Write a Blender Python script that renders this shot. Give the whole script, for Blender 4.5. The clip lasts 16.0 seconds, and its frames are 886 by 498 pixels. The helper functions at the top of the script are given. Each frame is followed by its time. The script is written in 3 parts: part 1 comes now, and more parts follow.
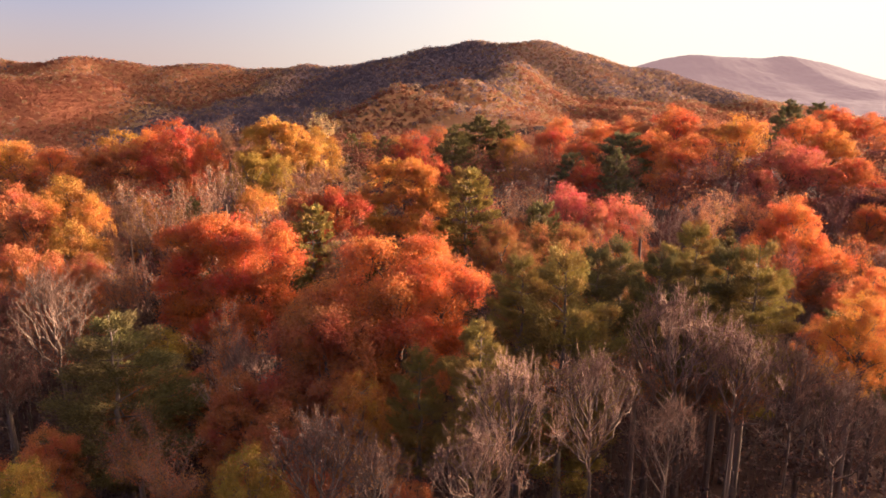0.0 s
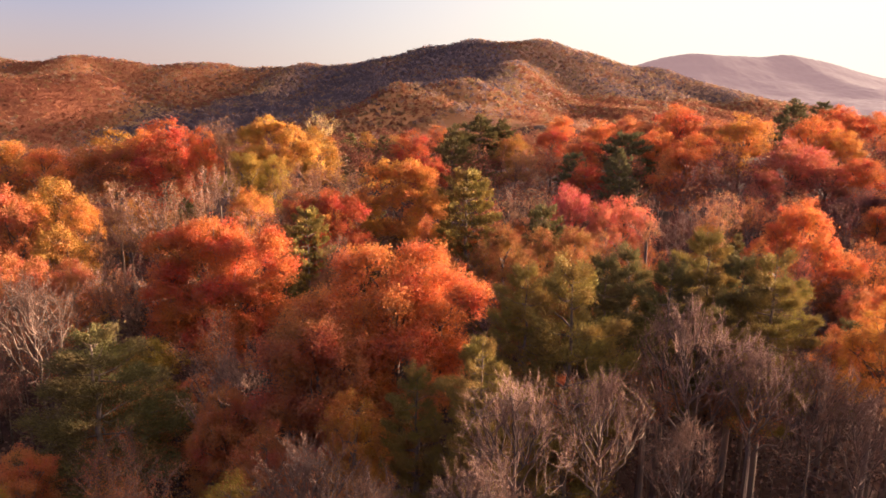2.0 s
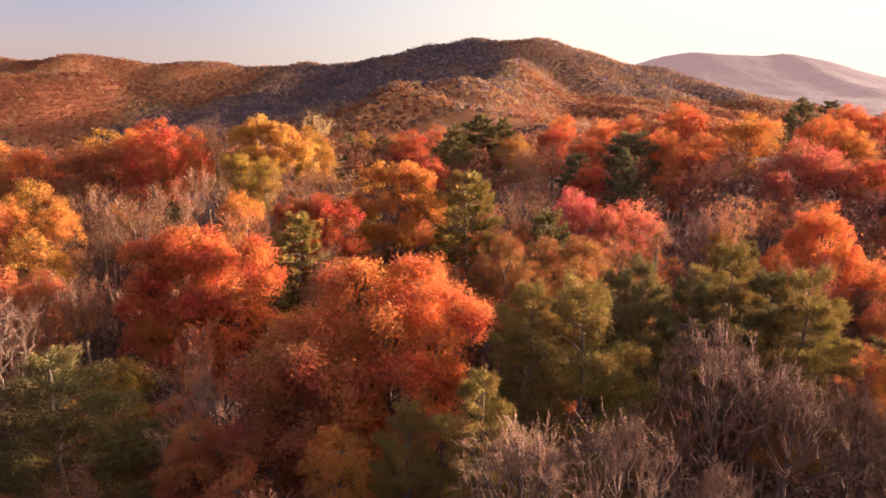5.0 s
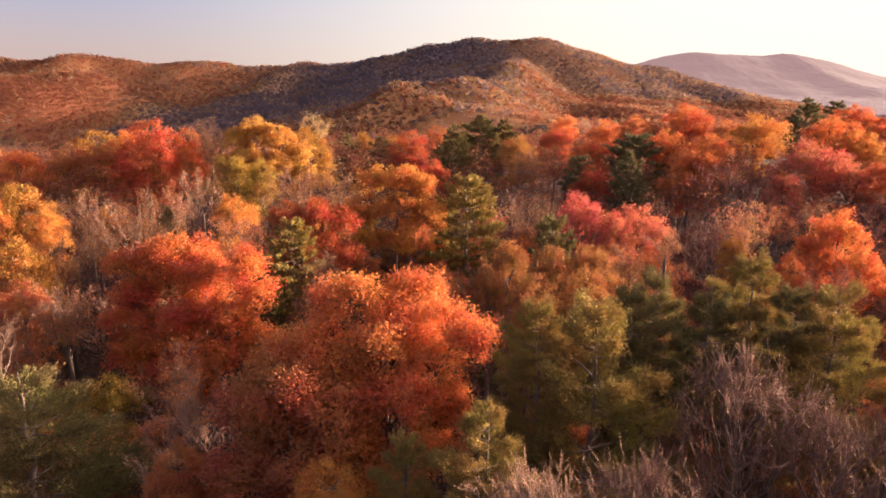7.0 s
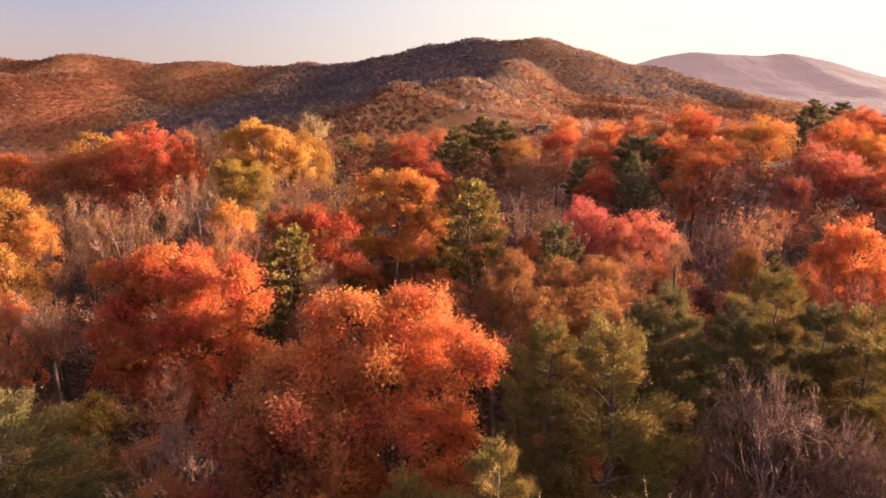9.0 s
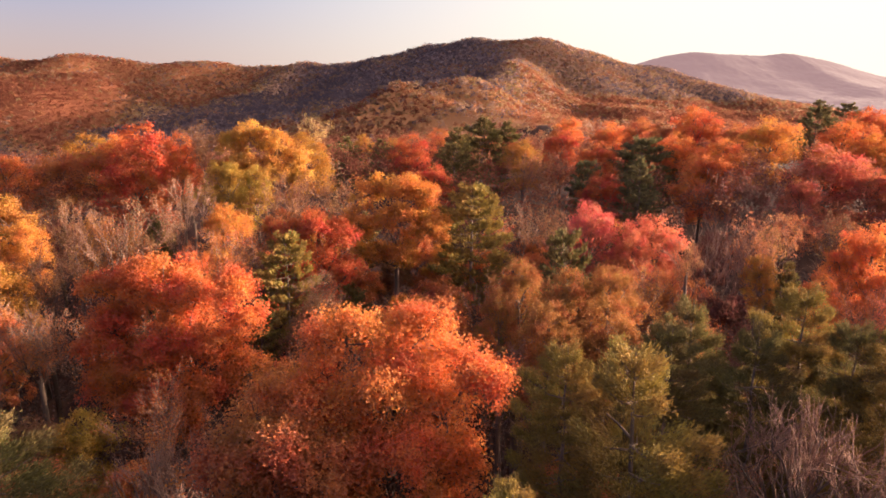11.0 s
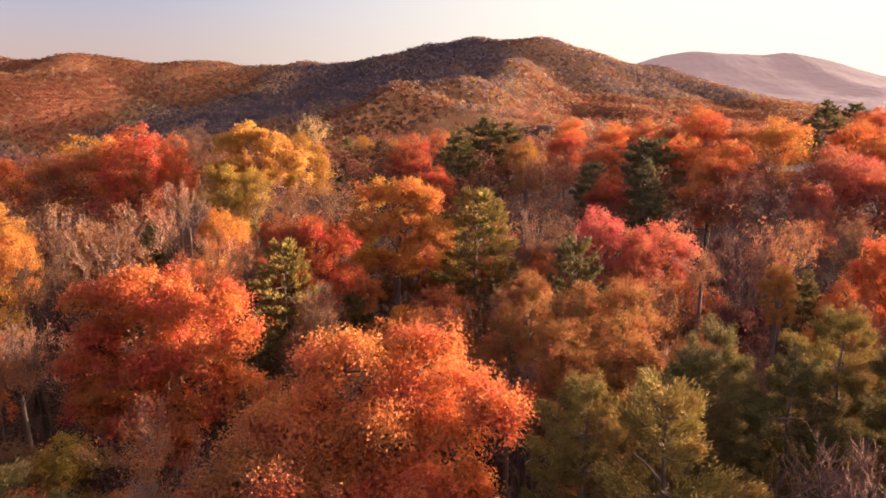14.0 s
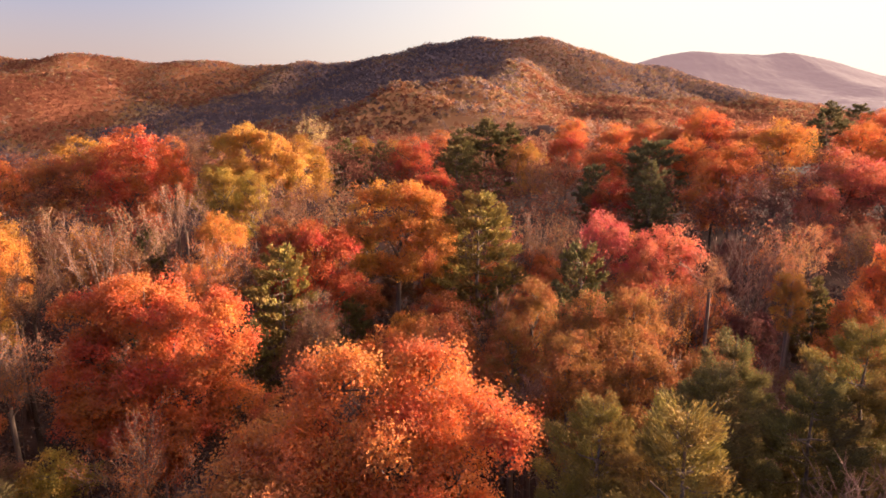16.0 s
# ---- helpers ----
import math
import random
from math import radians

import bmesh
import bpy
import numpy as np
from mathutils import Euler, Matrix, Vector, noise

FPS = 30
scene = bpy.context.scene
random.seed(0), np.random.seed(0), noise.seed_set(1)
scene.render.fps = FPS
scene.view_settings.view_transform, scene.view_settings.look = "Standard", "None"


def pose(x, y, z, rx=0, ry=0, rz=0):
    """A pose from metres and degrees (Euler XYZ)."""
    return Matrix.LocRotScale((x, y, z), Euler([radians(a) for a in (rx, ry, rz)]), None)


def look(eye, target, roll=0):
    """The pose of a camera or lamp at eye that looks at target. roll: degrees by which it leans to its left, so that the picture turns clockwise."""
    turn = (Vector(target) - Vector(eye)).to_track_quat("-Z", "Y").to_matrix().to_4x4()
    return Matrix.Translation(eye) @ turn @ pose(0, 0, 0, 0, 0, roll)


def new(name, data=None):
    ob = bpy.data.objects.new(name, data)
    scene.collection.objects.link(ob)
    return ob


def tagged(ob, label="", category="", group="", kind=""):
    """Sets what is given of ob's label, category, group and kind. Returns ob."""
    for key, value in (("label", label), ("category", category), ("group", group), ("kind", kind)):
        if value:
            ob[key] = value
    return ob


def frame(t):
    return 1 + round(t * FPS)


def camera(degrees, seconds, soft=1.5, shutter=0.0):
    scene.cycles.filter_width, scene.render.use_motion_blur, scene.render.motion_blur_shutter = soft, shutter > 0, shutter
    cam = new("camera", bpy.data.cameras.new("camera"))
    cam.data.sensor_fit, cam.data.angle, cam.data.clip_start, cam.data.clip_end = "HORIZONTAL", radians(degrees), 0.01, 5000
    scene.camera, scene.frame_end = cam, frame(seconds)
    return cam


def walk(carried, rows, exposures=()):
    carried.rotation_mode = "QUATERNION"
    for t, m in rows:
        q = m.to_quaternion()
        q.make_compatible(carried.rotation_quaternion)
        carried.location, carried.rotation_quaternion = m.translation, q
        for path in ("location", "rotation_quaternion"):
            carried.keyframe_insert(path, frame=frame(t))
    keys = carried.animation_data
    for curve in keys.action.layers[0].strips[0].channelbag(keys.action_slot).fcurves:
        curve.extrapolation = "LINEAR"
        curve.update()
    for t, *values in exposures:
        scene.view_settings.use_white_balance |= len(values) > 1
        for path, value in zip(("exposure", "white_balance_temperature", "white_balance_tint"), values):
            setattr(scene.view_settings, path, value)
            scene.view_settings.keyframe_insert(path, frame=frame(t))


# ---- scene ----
cam = camera(70, 16.0, soft=1.65)
PATH = [
    (0.0, (-0.012, -0.145, 27.999), (-0.012, 38.895, 19.287), 0.0),
    (1.0, (-0.007, 0.842, 28.075), (-0.007, 39.874, 19.330), 0.0),
    (2.0, (0.054, 1.935, 28.094), (0.054, 40.960, 19.315), 0.0),
    (3.0, (0.132, 3.090, 28.096), (0.132, 42.108, 19.288), 0.0),
    (4.0, (0.200, 4.271, 28.109), (0.200, 43.284, 19.279), 0.0),
    (5.0, (0.240, 5.450, 28.147), (0.240, 44.460, 19.303), 0.0),
    (6.0, (0.243, 6.607, 28.215), (0.243, 45.616, 19.365), 0.0),
    (7.0, (0.208, 7.728, 28.311), (0.208, 46.736, 19.459), 0.0),
    (8.0, (0.139, 8.802, 28.426), (0.139, 47.810, 19.577), 0.0),
    (9.0, (0.042, 9.824, 28.551), (0.042, 48.833, 19.703), 0.0),
    (10.0, (-0.072, 10.792, 28.674), (-0.072, 49.801, 19.824), 0.0),
    (11.0, (-0.192, 11.705, 28.784), (-0.192, 50.712, 19.929), 0.0),
    (12.0, (-0.307, 12.562, 28.876), (-0.307, 51.567, 20.010), 0.0),
    (13.0, (-0.411, 13.364, 28.950), (-0.411, 52.365, 20.069), 0.0),
    (14.0, (-0.497, 14.107, 29.013), (-0.497, 53.105, 20.116), 0.0),
    (15.0, (-0.567, 14.789, 29.085), (-0.567, 53.785, 20.177), 0.0),
    (16.0, (-0.626, 15.401, 29.196), (-0.626, 54.398, 20.293), 0.0),
]
walk(cam, [(t, look(eye, target, roll)) for t, eye, target, roll in PATH], exposures=[(0.0, 2.83, 6380, 15.5), (16.0, 2.83, 6380, 15.5)])

# ---- world, sun ----
SUN_AZ, SUN_EL = 72.0, 7.6
world = bpy.data.worlds.new("evening_sky")
scene.world = world
world.use_nodes = True
wt = world.node_tree
sky = wt.nodes.new("ShaderNodeTexSky")
sky.sky_type = "NISHITA"
sky.sun_disc = False
sky.sun_elevation = radians(SUN_EL)
sky.sun_rotation = radians(SUN_AZ)
sky.air_density, sky.dust_density, sky.ozone_density = 1.0, 3.2, 2.0
blush = wt.nodes.new("ShaderNodeMix")
blush.data_type, blush.blend_type = "RGBA", "MULTIPLY"
blush.inputs[0].default_value, blush.inputs[7].default_value = 1.0, (0.47, 0.4, 0.51, 1)
wt.links.new(sky.outputs[0], blush.inputs[6])
# warm haze that thickens towards the horizon, all the way round
place = wt.nodes.new("ShaderNodeTexCoord")
split = wt.nodes.new("ShaderNodeSeparateXYZ")
wt.links.new(place.outputs["Generated"], split.inputs[0])
depth = wt.nodes.new("ShaderNodeMapRange")
depth.interpolation_type = "SMOOTHSTEP"
depth.inputs[1].default_value, depth.inputs[2].default_value, depth.inputs[3].default_value, depth.inputs[4].default_value = -0.05, 0.24, 0.78, 0.0
wt.links.new(split.outputs[2], depth.inputs[0])
haze = wt.nodes.new("ShaderNodeMix")
haze.data_type = "RGBA"
haze.inputs[7].default_value = (1.3, 0.94, 0.84, 1)
wt.links.new(depth.outputs[0], haze.inputs[0])
wt.links.new(blush.outputs[2], haze.inputs[6])
# the bright aureole round the low sun
toward = wt.nodes.new("ShaderNodeVectorMath")
toward.operation = "DOT_PRODUCT"
wt.links.new(place.outputs["Generated"], toward.inputs[0])
toward.inputs[1].default_value = (math.sin(radians(SUN_AZ)) * math.cos(radians(SUN_EL)), math.cos(radians(SUN_AZ)) * math.cos(radians(SUN_EL)), math.sin(radians(SUN_EL)))
halo = wt.nodes.new("ShaderNodeMapRange")
halo.interpolation_type = "SMOOTHSTEP"
halo.inputs[1].default_value, halo.inputs[2].default_value, halo.inputs[3].default_value, halo.inputs[4].default_value = -0.25, 0.75, 0.0, 0.9
wt.links.new(toward.outputs["Value"], halo.inputs[0])
glow = wt.nodes.new("ShaderNodeMix")
glow.data_type = "RGBA"
glow.inputs[7].default_value = (1.75, 1.63, 1.32, 1)
wt.links.new(halo.outputs[0], glow.inputs[0])
wt.links.new(haze.outputs[2], glow.inputs[6])
core = wt.nodes.new("ShaderNodeMapRange")
core.interpolation_type = "SMOOTHSTEP"
core.inputs[1].default_value, core.inputs[2].default_value, core.inputs[3].default_value, core.inputs[4].default_value = 0.83, 1.0, 0.0, 1.0
wt.links.new(toward.outputs["Value"], core.inputs[0])
blaze = wt.nodes.new("ShaderNodeMix")
blaze.data_type = "RGBA"
blaze.inputs[7].default_value = (31.0, 22.4, 15.8, 1)
wt.links.new(core.outputs[0], blaze.inputs[0])
wt.links.new(glow.outputs[2], blaze.inputs[6])
wt.links.new(blaze.outputs[2], wt.nodes["Background"].inputs[0])
wt.nodes["Background"].inputs[1].default_value = 0.1
sun = new("sun", bpy.data.lights.new("sun", "SUN"))
sun.data.energy, sun.data.angle, sun.data.color = 3.2, radians(1.5), (1.0, 0.76, 0.54)
sun.matrix_world = look((1000 * math.sin(radians(SUN_AZ)), 1000 * math.cos(radians(SUN_AZ)), 1000 * math.tan(radians(SUN_EL))), (0, 0, 0))

# ---- materials ----
def material(name):
    mat = bpy.data.materials.new(name)
    mat.use_nodes = True
    tree = mat.node_tree
    bsdf = tree.nodes["Principled BSDF"]
    bsdf.inputs["Specular IOR Level"].default_value = 0.12
    return mat, tree, bsdf


def node(tree, kind, **values):
    made = tree.nodes.new(kind)
    for key, value in values.items():
        made.inputs[key.replace("_", " ")].default_value = value
    return made


def mix(tree, blend, fac, a, b):
    """A colour mix; fac, a and b are sockets or values."""
    made = tree.nodes.new("ShaderNodeMix")
    made.data_type, made.blend_type = "RGBA", blend
    for slot, value in ((0, fac), (6, a), (7, b)):
        if isinstance(value, bpy.types.NodeSocket):
            tree.links.new(value, made.inputs[slot])
        else:
            made.inputs[slot].default_value = value
    return made.outputs[2]


def ramp(tree, socket, *stops):
    made = tree.nodes.new("ShaderNodeValToRGB")
    while len(made.color_ramp.elements) < len(stops):
        made.color_ramp.elements.new(0.5)
    for element, (place, colour) in zip(made.color_ramp.elements, stops):
        element.position, element.color = place, (*colour, 1)
    tree.links.new(socket, made.inputs[0])
    return made.outputs[0]


def foliage(name, through_light, rough, sat_low, sat_high, dark, light):
    """Leaves: the tree's own colour, varied from leaf to leaf and from bough to bough."""
    mat, tree, bsdf = material(name)
    info = tree.nodes.new("ShaderNodeObjectInfo")
    geo = tree.nodes.new("ShaderNodeNewGeometry")
    coord = tree.nodes.new("ShaderNodeTexCoord")
    bough = node(tree, "ShaderNodeTexNoise", Scale=0.45, Detail=2.0)
    tree.links.new(coord.outputs["Object"], bough.inputs["Vector"])
    leaf = tree.nodes.new("ShaderNodeHueSaturation")
    hue = node(tree, "ShaderNodeMapRange", To_Min=0.482, To_Max=0.522)
    tree.links.new(bough.outputs[0], hue.inputs[0])
    hue.inputs[1].default_value, hue.inputs[2].default_value = 0.3, 0.7
    tree.links.new(hue.outputs[0], leaf.inputs["Hue"])
    sat = node(tree, "ShaderNodeMapRange", To_Min=sat_low, To_Max=sat_high)
    tree.links.new(geo.outputs["Random Per Island"], sat.inputs[0])
    tree.links.new(sat.outputs[0], leaf.inputs["Saturation"])
    val = node(tree, "ShaderNodeMapRange", To_Min=dark, To_Max=light)
    tree.links.new(geo.outputs["Random Per Island"], val.inputs[0])
    tree.links.new(val.outputs[0], leaf.inputs["Value"])
    tree.links.new(info.outputs["Color"], leaf.inputs["Color"])
    colour = leaf.outputs[0]
    tree.links.new(colour, bsdf.inputs["Base Color"])
    bsdf.inputs["Roughness"].default_value = rough
    bsdf.inputs["Specular IOR Level"].default_value = 0.12
    glow = tree.nodes.new("ShaderNodeBsdfTranslucent")
    tree.links.new(colour, glow.inputs["Color"])
    both = tree.nodes.new("ShaderNodeMixShader")
    both.inputs[0].default_value = through_light
    tree.links.new(bsdf.outputs[0], both.inputs[1])
    tree.links.new(glow.outputs[0], both.inputs[2])
    tree.links.new(both.outputs[0], tree.nodes["Material Output"].inputs[0])
    return mat


def bark(name, dark, light):
    mat, tree, bsdf = material(name)
    coord = tree.nodes.new("ShaderNodeTexCoord")
    info = tree.nodes.new("ShaderNodeObjectInfo")
    grain = node(tree, "ShaderNodeTexNoise", Scale=3.0, Detail=5.0)
    tree.links.new(coord.outputs["Object"], grain.inputs["Vector"])
    colour = ramp(tree, grain.outputs[0], (0.3, dark), (0.7, light))
    shade = node(tree, "ShaderNodeMapRange", To_Min=0.75, To_Max=1.25)
    tree.links.new(info.outputs["Random"], shade.inputs[0])
    tone = tree.nodes.new("ShaderNodeHueSaturation")
    tree.links.new(shade.outputs[0], tone.inputs["Value"])
    tree.links.new(colour, tone.inputs["Color"])
    tree.links.new(tone.outputs[0], bsdf.inputs["Base Color"])
    bsdf.inputs["Roughness"].default_value = 0.9
    bump = node(tree, "ShaderNodeBump", Strength=0.5, Distance=0.03)
    tree.links.new(grain.outputs[0], bump.inputs["Height"])
    tree.links.new(bump.outputs[0], bsdf.inputs["Normal"])
    return mat


LEAVES = foliage("autumn_leaves", 0.36, 0.75, 0.91, 1.02, 0.8, 1.1)
NEEDLES = foliage("pine_needles", 0.2, 0.85, 0.84, 1.0, 0.7, 1.2)
BARK = bark("tree_bark", (0.1, 0.07, 0.055), (0.25, 0.175, 0.135))
PALE_BARK = bark("weathered_limbs", (0.115, 0.078, 0.062), (0.255, 0.172, 0.13))
TWIGS = bark("reddish_twigs", (0.15, 0.085, 0.063), (0.34, 0.195, 0.138))

LITTER, lt, lb = material("leaf_litter")
lc = lt.nodes.new("ShaderNodeTexCoord")
ln = node(lt, "ShaderNodeTexNoise", Scale=0.12, Detail=8.0)
lf = node(lt, "ShaderNodeTexNoise", Scale=4.0, Detail=4.0)
lt.links.new(lc.outputs["Object"], ln.inputs["Vector"])
lt.links.new(lc.outputs["Object"], lf.inputs["Vector"])
la = ramp(lt, ln.outputs[0], (0.3, (0.075, 0.04, 0.03)), (0.55, (0.11, 0.055, 0.04)), (0.75, (0.15, 0.075, 0.045)))
lt.links.new(mix(lt, "MULTIPLY", 0.6, la, ramp(lt, lf.outputs[0], (0.3, (0.4, 0.4, 0.4)), (0.7, (1, 1, 1)))), lb.inputs["Base Color"])
lb.inputs["Roughness"].default_value = 0.95
lu = node(lt, "ShaderNodeBump", Strength=0.6, Distance=0.1)
lt.links.new(lf.outputs[0], lu.inputs["Height"])
lt.links.new(lu.outputs[0], lb.inputs["Normal"])

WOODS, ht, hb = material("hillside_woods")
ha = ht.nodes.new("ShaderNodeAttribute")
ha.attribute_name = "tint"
# middle stop is paled for haze, mauve stops paint the shaded flank
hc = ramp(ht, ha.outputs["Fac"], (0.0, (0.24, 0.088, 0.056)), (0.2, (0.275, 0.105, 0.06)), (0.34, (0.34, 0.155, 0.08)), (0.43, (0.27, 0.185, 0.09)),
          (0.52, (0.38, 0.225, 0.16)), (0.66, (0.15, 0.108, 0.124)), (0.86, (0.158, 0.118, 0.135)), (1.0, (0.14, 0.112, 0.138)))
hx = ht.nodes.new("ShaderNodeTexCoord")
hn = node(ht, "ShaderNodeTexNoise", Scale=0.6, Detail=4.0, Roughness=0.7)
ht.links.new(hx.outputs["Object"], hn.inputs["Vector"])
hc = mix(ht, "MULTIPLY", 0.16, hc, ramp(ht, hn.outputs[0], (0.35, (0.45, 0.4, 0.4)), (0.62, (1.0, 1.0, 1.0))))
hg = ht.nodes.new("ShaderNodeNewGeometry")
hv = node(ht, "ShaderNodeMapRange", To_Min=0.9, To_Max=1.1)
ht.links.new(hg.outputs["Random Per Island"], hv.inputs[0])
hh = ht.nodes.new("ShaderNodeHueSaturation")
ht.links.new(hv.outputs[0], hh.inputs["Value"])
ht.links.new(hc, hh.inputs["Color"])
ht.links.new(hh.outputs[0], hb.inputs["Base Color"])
hl = ht.nodes.new("ShaderNodeBsdfTranslucent")
ht.links.new(hh.outputs[0], hl.inputs["Color"])
hm = ht.nodes.new("ShaderNodeMixShader")
hm.inputs[0].default_value = 0.55
ht.links.new(hb.outputs[0], hm.inputs[1])
ht.links.new(hl.outputs[0], hm.inputs[2])
ht.links.new(hm.outputs[0], ht.nodes["Material Output"].inputs[0])
hb.inputs["Roughness"].default_value = 0.8

BRUSH, bt, bb = material("dim_brush")
bc = bt.nodes.new("ShaderNodeNewGeometry")
bt.links.new(ramp(bt, bc.outputs["Random Per Island"], (0.0, (0.085, 0.055, 0.052)), (0.6, (0.15, 0.085, 0.07)), (1.0, (0.24, 0.115, 0.07))), bb.inputs["Base Color"])
bb.inputs["Roughness"].default_value = 0.85

FAR, ft, fb = material("hazy_far_mountain")
fc = ft.nodes.new("ShaderNodeTexCoord")
fn = node(ft, "ShaderNodeTexNoise", Scale=0.045, Detail=6.0, Roughness=0.7)
ft.links.new(fc.outputs["Object"], fn.inputs["Vector"])
# the mountain's haze is put into its pink colour and a glow
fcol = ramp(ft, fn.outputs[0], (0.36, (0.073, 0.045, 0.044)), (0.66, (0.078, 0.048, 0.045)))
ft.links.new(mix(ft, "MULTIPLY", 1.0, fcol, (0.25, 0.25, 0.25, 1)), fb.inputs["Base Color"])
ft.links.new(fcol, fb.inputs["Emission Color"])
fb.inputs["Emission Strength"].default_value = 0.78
fb.inputs["Roughness"].default_value = 1.0


# ---- ground and hills ----
def step(a, b, v):
    t = np.clip((v - a) / (b - a), 0, 1)
    return t * t * (3 - 2 * t)


def crest(x, y, ax, ay, az, bx, by, bz, width):
    """A ridge whose back runs from a to b, falling away on both sides."""
    dx, dy = bx - ax, by - ay
    t = np.clip(((x - ax) * dx + (y - ay) * dy) / (dx * dx + dy * dy), 0, 1)
    d2 = (x - ax - t * dx) ** 2 + (y - ay - t * dy) ** 2
    return (az + (bz - az) * t + 30) / (1 + d2 / width ** 2) - 30


def waves(x, y):
    return (5 * np.sin(x / 61 + 1.3 * np.sin(y / 97)) * np.sin(y / 73 + 0.9 * np.sin(x / 83)) + 2.5 * np.sin(x / 27 + y / 41) * np.sin(y / 31 - x / 53))


def hill(x, y):
    """Hills beyond the valley."""
    ridges = (
        crest(x, y, 140, 1285, 144, 60, 1340, 143, 190), crest(x, y, 60, 1340, 143, -40, 1410, 134, 220), crest(x, y, -40, 1410, 134, -130, 1480, 112, 240),
        crest(x, y, -130, 1480, 112, -330, 1620, 112, 250), crest(x, y, 140, 1285, 140, 190, 1290, 136, 160),
        crest(x, y, 190, 1290, 134, 340, 1280, 98, 240), crest(x, y, 340, 1280, 96, 640, 1300, 5, 240),
        crest(x, y, 150, 1270, 112, 96, 940, 70, 84), crest(x, y, 96, 940, 63, 210, 830, 8, 110),
        crest(x, y, 270, 1230, 92, 330, 1010, 20, 110),
        crest(x, y, 96, 935, 60, 24, 690, 41, 80), crest(x, y, 24, 690, 41, -48, 660, 37, 66), crest(x, y, -48, 660, 37, -100, 690, 24, 60),
        crest(x, y, -48, 660, 35, 20, 560, 18, 55), crest(x, y, 20, 560, 18, 100, 420, -4, 60),
        crest(x, y, -1300, 1440, 105, -850, 1500, 124, 230), crest(x, y, -850, 1500, 124, -620, 1590, 112, 200),
        crest(x, y, -620, 1600, 112, -300, 1720, 114, 220), crest(x, y, -300, 1720, 110, 200, 1900, 60, 250),
        crest(x, y, -1000, 900, 84, -650, 960, 68, 120), crest(x, y, -650, 960, 68, -540, 1030, 53, 100), crest(x, y, -540, 1030, 53, -470, 1080, 30, 100),
        crest(x, y, -700, 940, 64, -640, 780, 12, 90),
    )
    soft = 5.0
    return 5.5 + soft * np.log(sum(np.exp(np.clip(r, -60, 400) / soft) for r in ridges)) + waves(x, y) + (3.0 + 3.5 * step(-250, -450, x)) * np.sin(x / 34 + 1.2 * np.sin(y / 95)) + 1.5 * np.sin(x / 17 + y / 60) - 46 * np.exp(-(((x + 440) / 190) ** 2 + ((y - 690) / 170) ** 2)) - 42 * np.exp(-(((x + 310) / 170) ** 2 + ((y - 430) / 130) ** 2))


def near_ground(x, y):
    rise = 7.5 * step(62, 125, y) * (1 - 0.45 * np.exp(-((x - 4) / 26) ** 2) * (1 - step(110, 160, y)))
    return 1.0 + rise + 3.0 * step(30, 90, x) * step(90, 150, y) - 4.0 * np.exp(-(((x + 12) / 16) ** 2 + ((y - 30) / 16) ** 2)) * 0.6 + 0.5 * np.sin(x / 11) * np.sin(y / 13)


def ground_height(x, y):
    edge = 205 - 78 * (1 - step(-62, -8, x))
    fall = step(0, 215, y - edge)
    wide = step(120, 320, np.abs(x))
    valley = -42 + 3 * np.sin(x / 120) * np.sin(y / 90)
    low = near_ground(x, y) * (1 - wide) + 0.0 * wide
    h = low * (1 - fall) + valley * fall
    return np.where(y > 300, np.maximum(h, hill(x, y)), h)


def mesh_from(name, verts, faces, mat, smooth=False):
    me = bpy.data.meshes.new(name)
    verts = np.asarray(verts, dtype=np.float32)
    faces = np.asarray(faces, dtype=np.int32)
    n, k = faces.shape
    me.vertices.add(len(verts))
    me.vertices.foreach_set("co", verts.ravel())
    me.loops.add(n * k)
    me.loops.foreach_set("vertex_index", faces.ravel())
    me.polygons.add(n)
    me.polygons.foreach_set("loop_start", np.arange(0, n * k, k, dtype=np.int32))
    me.polygons.foreach_set("use_smooth", np.full(n, smooth))
    me.materials.append(mat)
    me.update(calc_edges=True)
    return me


def sheet(name, xs, ys, height, mat):
    gx, gy = np.meshgrid(xs, ys)
    verts = np.stack([gx.ravel(), gy.ravel(), height(gx, gy).ravel()], 1)
    w = len(xs)
    i = (np.arange(len(ys) - 1)[:, None] * w + np.arange(w - 1)[None, :]).ravel()
    return mesh_from(name, verts, np.stack([i, i + 1, i + w + 1, i + w], 1), mat, True)


def graded(lo, hi, near, fine, growth):
    """Line places: fine within near of zero, then ever wider apart."""
    out = list(np.arange(-near, near + 0.1, fine))
    for end, sign, limit in ((-1, 1, hi), (0, -1, -lo)):
        gap = fine
        while sign * out[end] < limit:
            gap = min(gap * growth, 12 if sign * out[end] < 1600 else 80)
            out.insert(len(out) if sign > 0 else 0, out[end] + sign * gap)
    return np.array(out)


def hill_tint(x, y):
    """Hill woods colour: low rust, middle paled for haze, high mauve painting shaded flank."""
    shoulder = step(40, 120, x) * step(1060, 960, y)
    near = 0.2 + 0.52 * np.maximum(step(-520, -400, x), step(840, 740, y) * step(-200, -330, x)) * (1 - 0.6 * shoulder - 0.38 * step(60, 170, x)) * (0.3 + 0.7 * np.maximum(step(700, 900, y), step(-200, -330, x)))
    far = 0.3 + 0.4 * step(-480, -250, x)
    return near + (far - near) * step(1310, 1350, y)


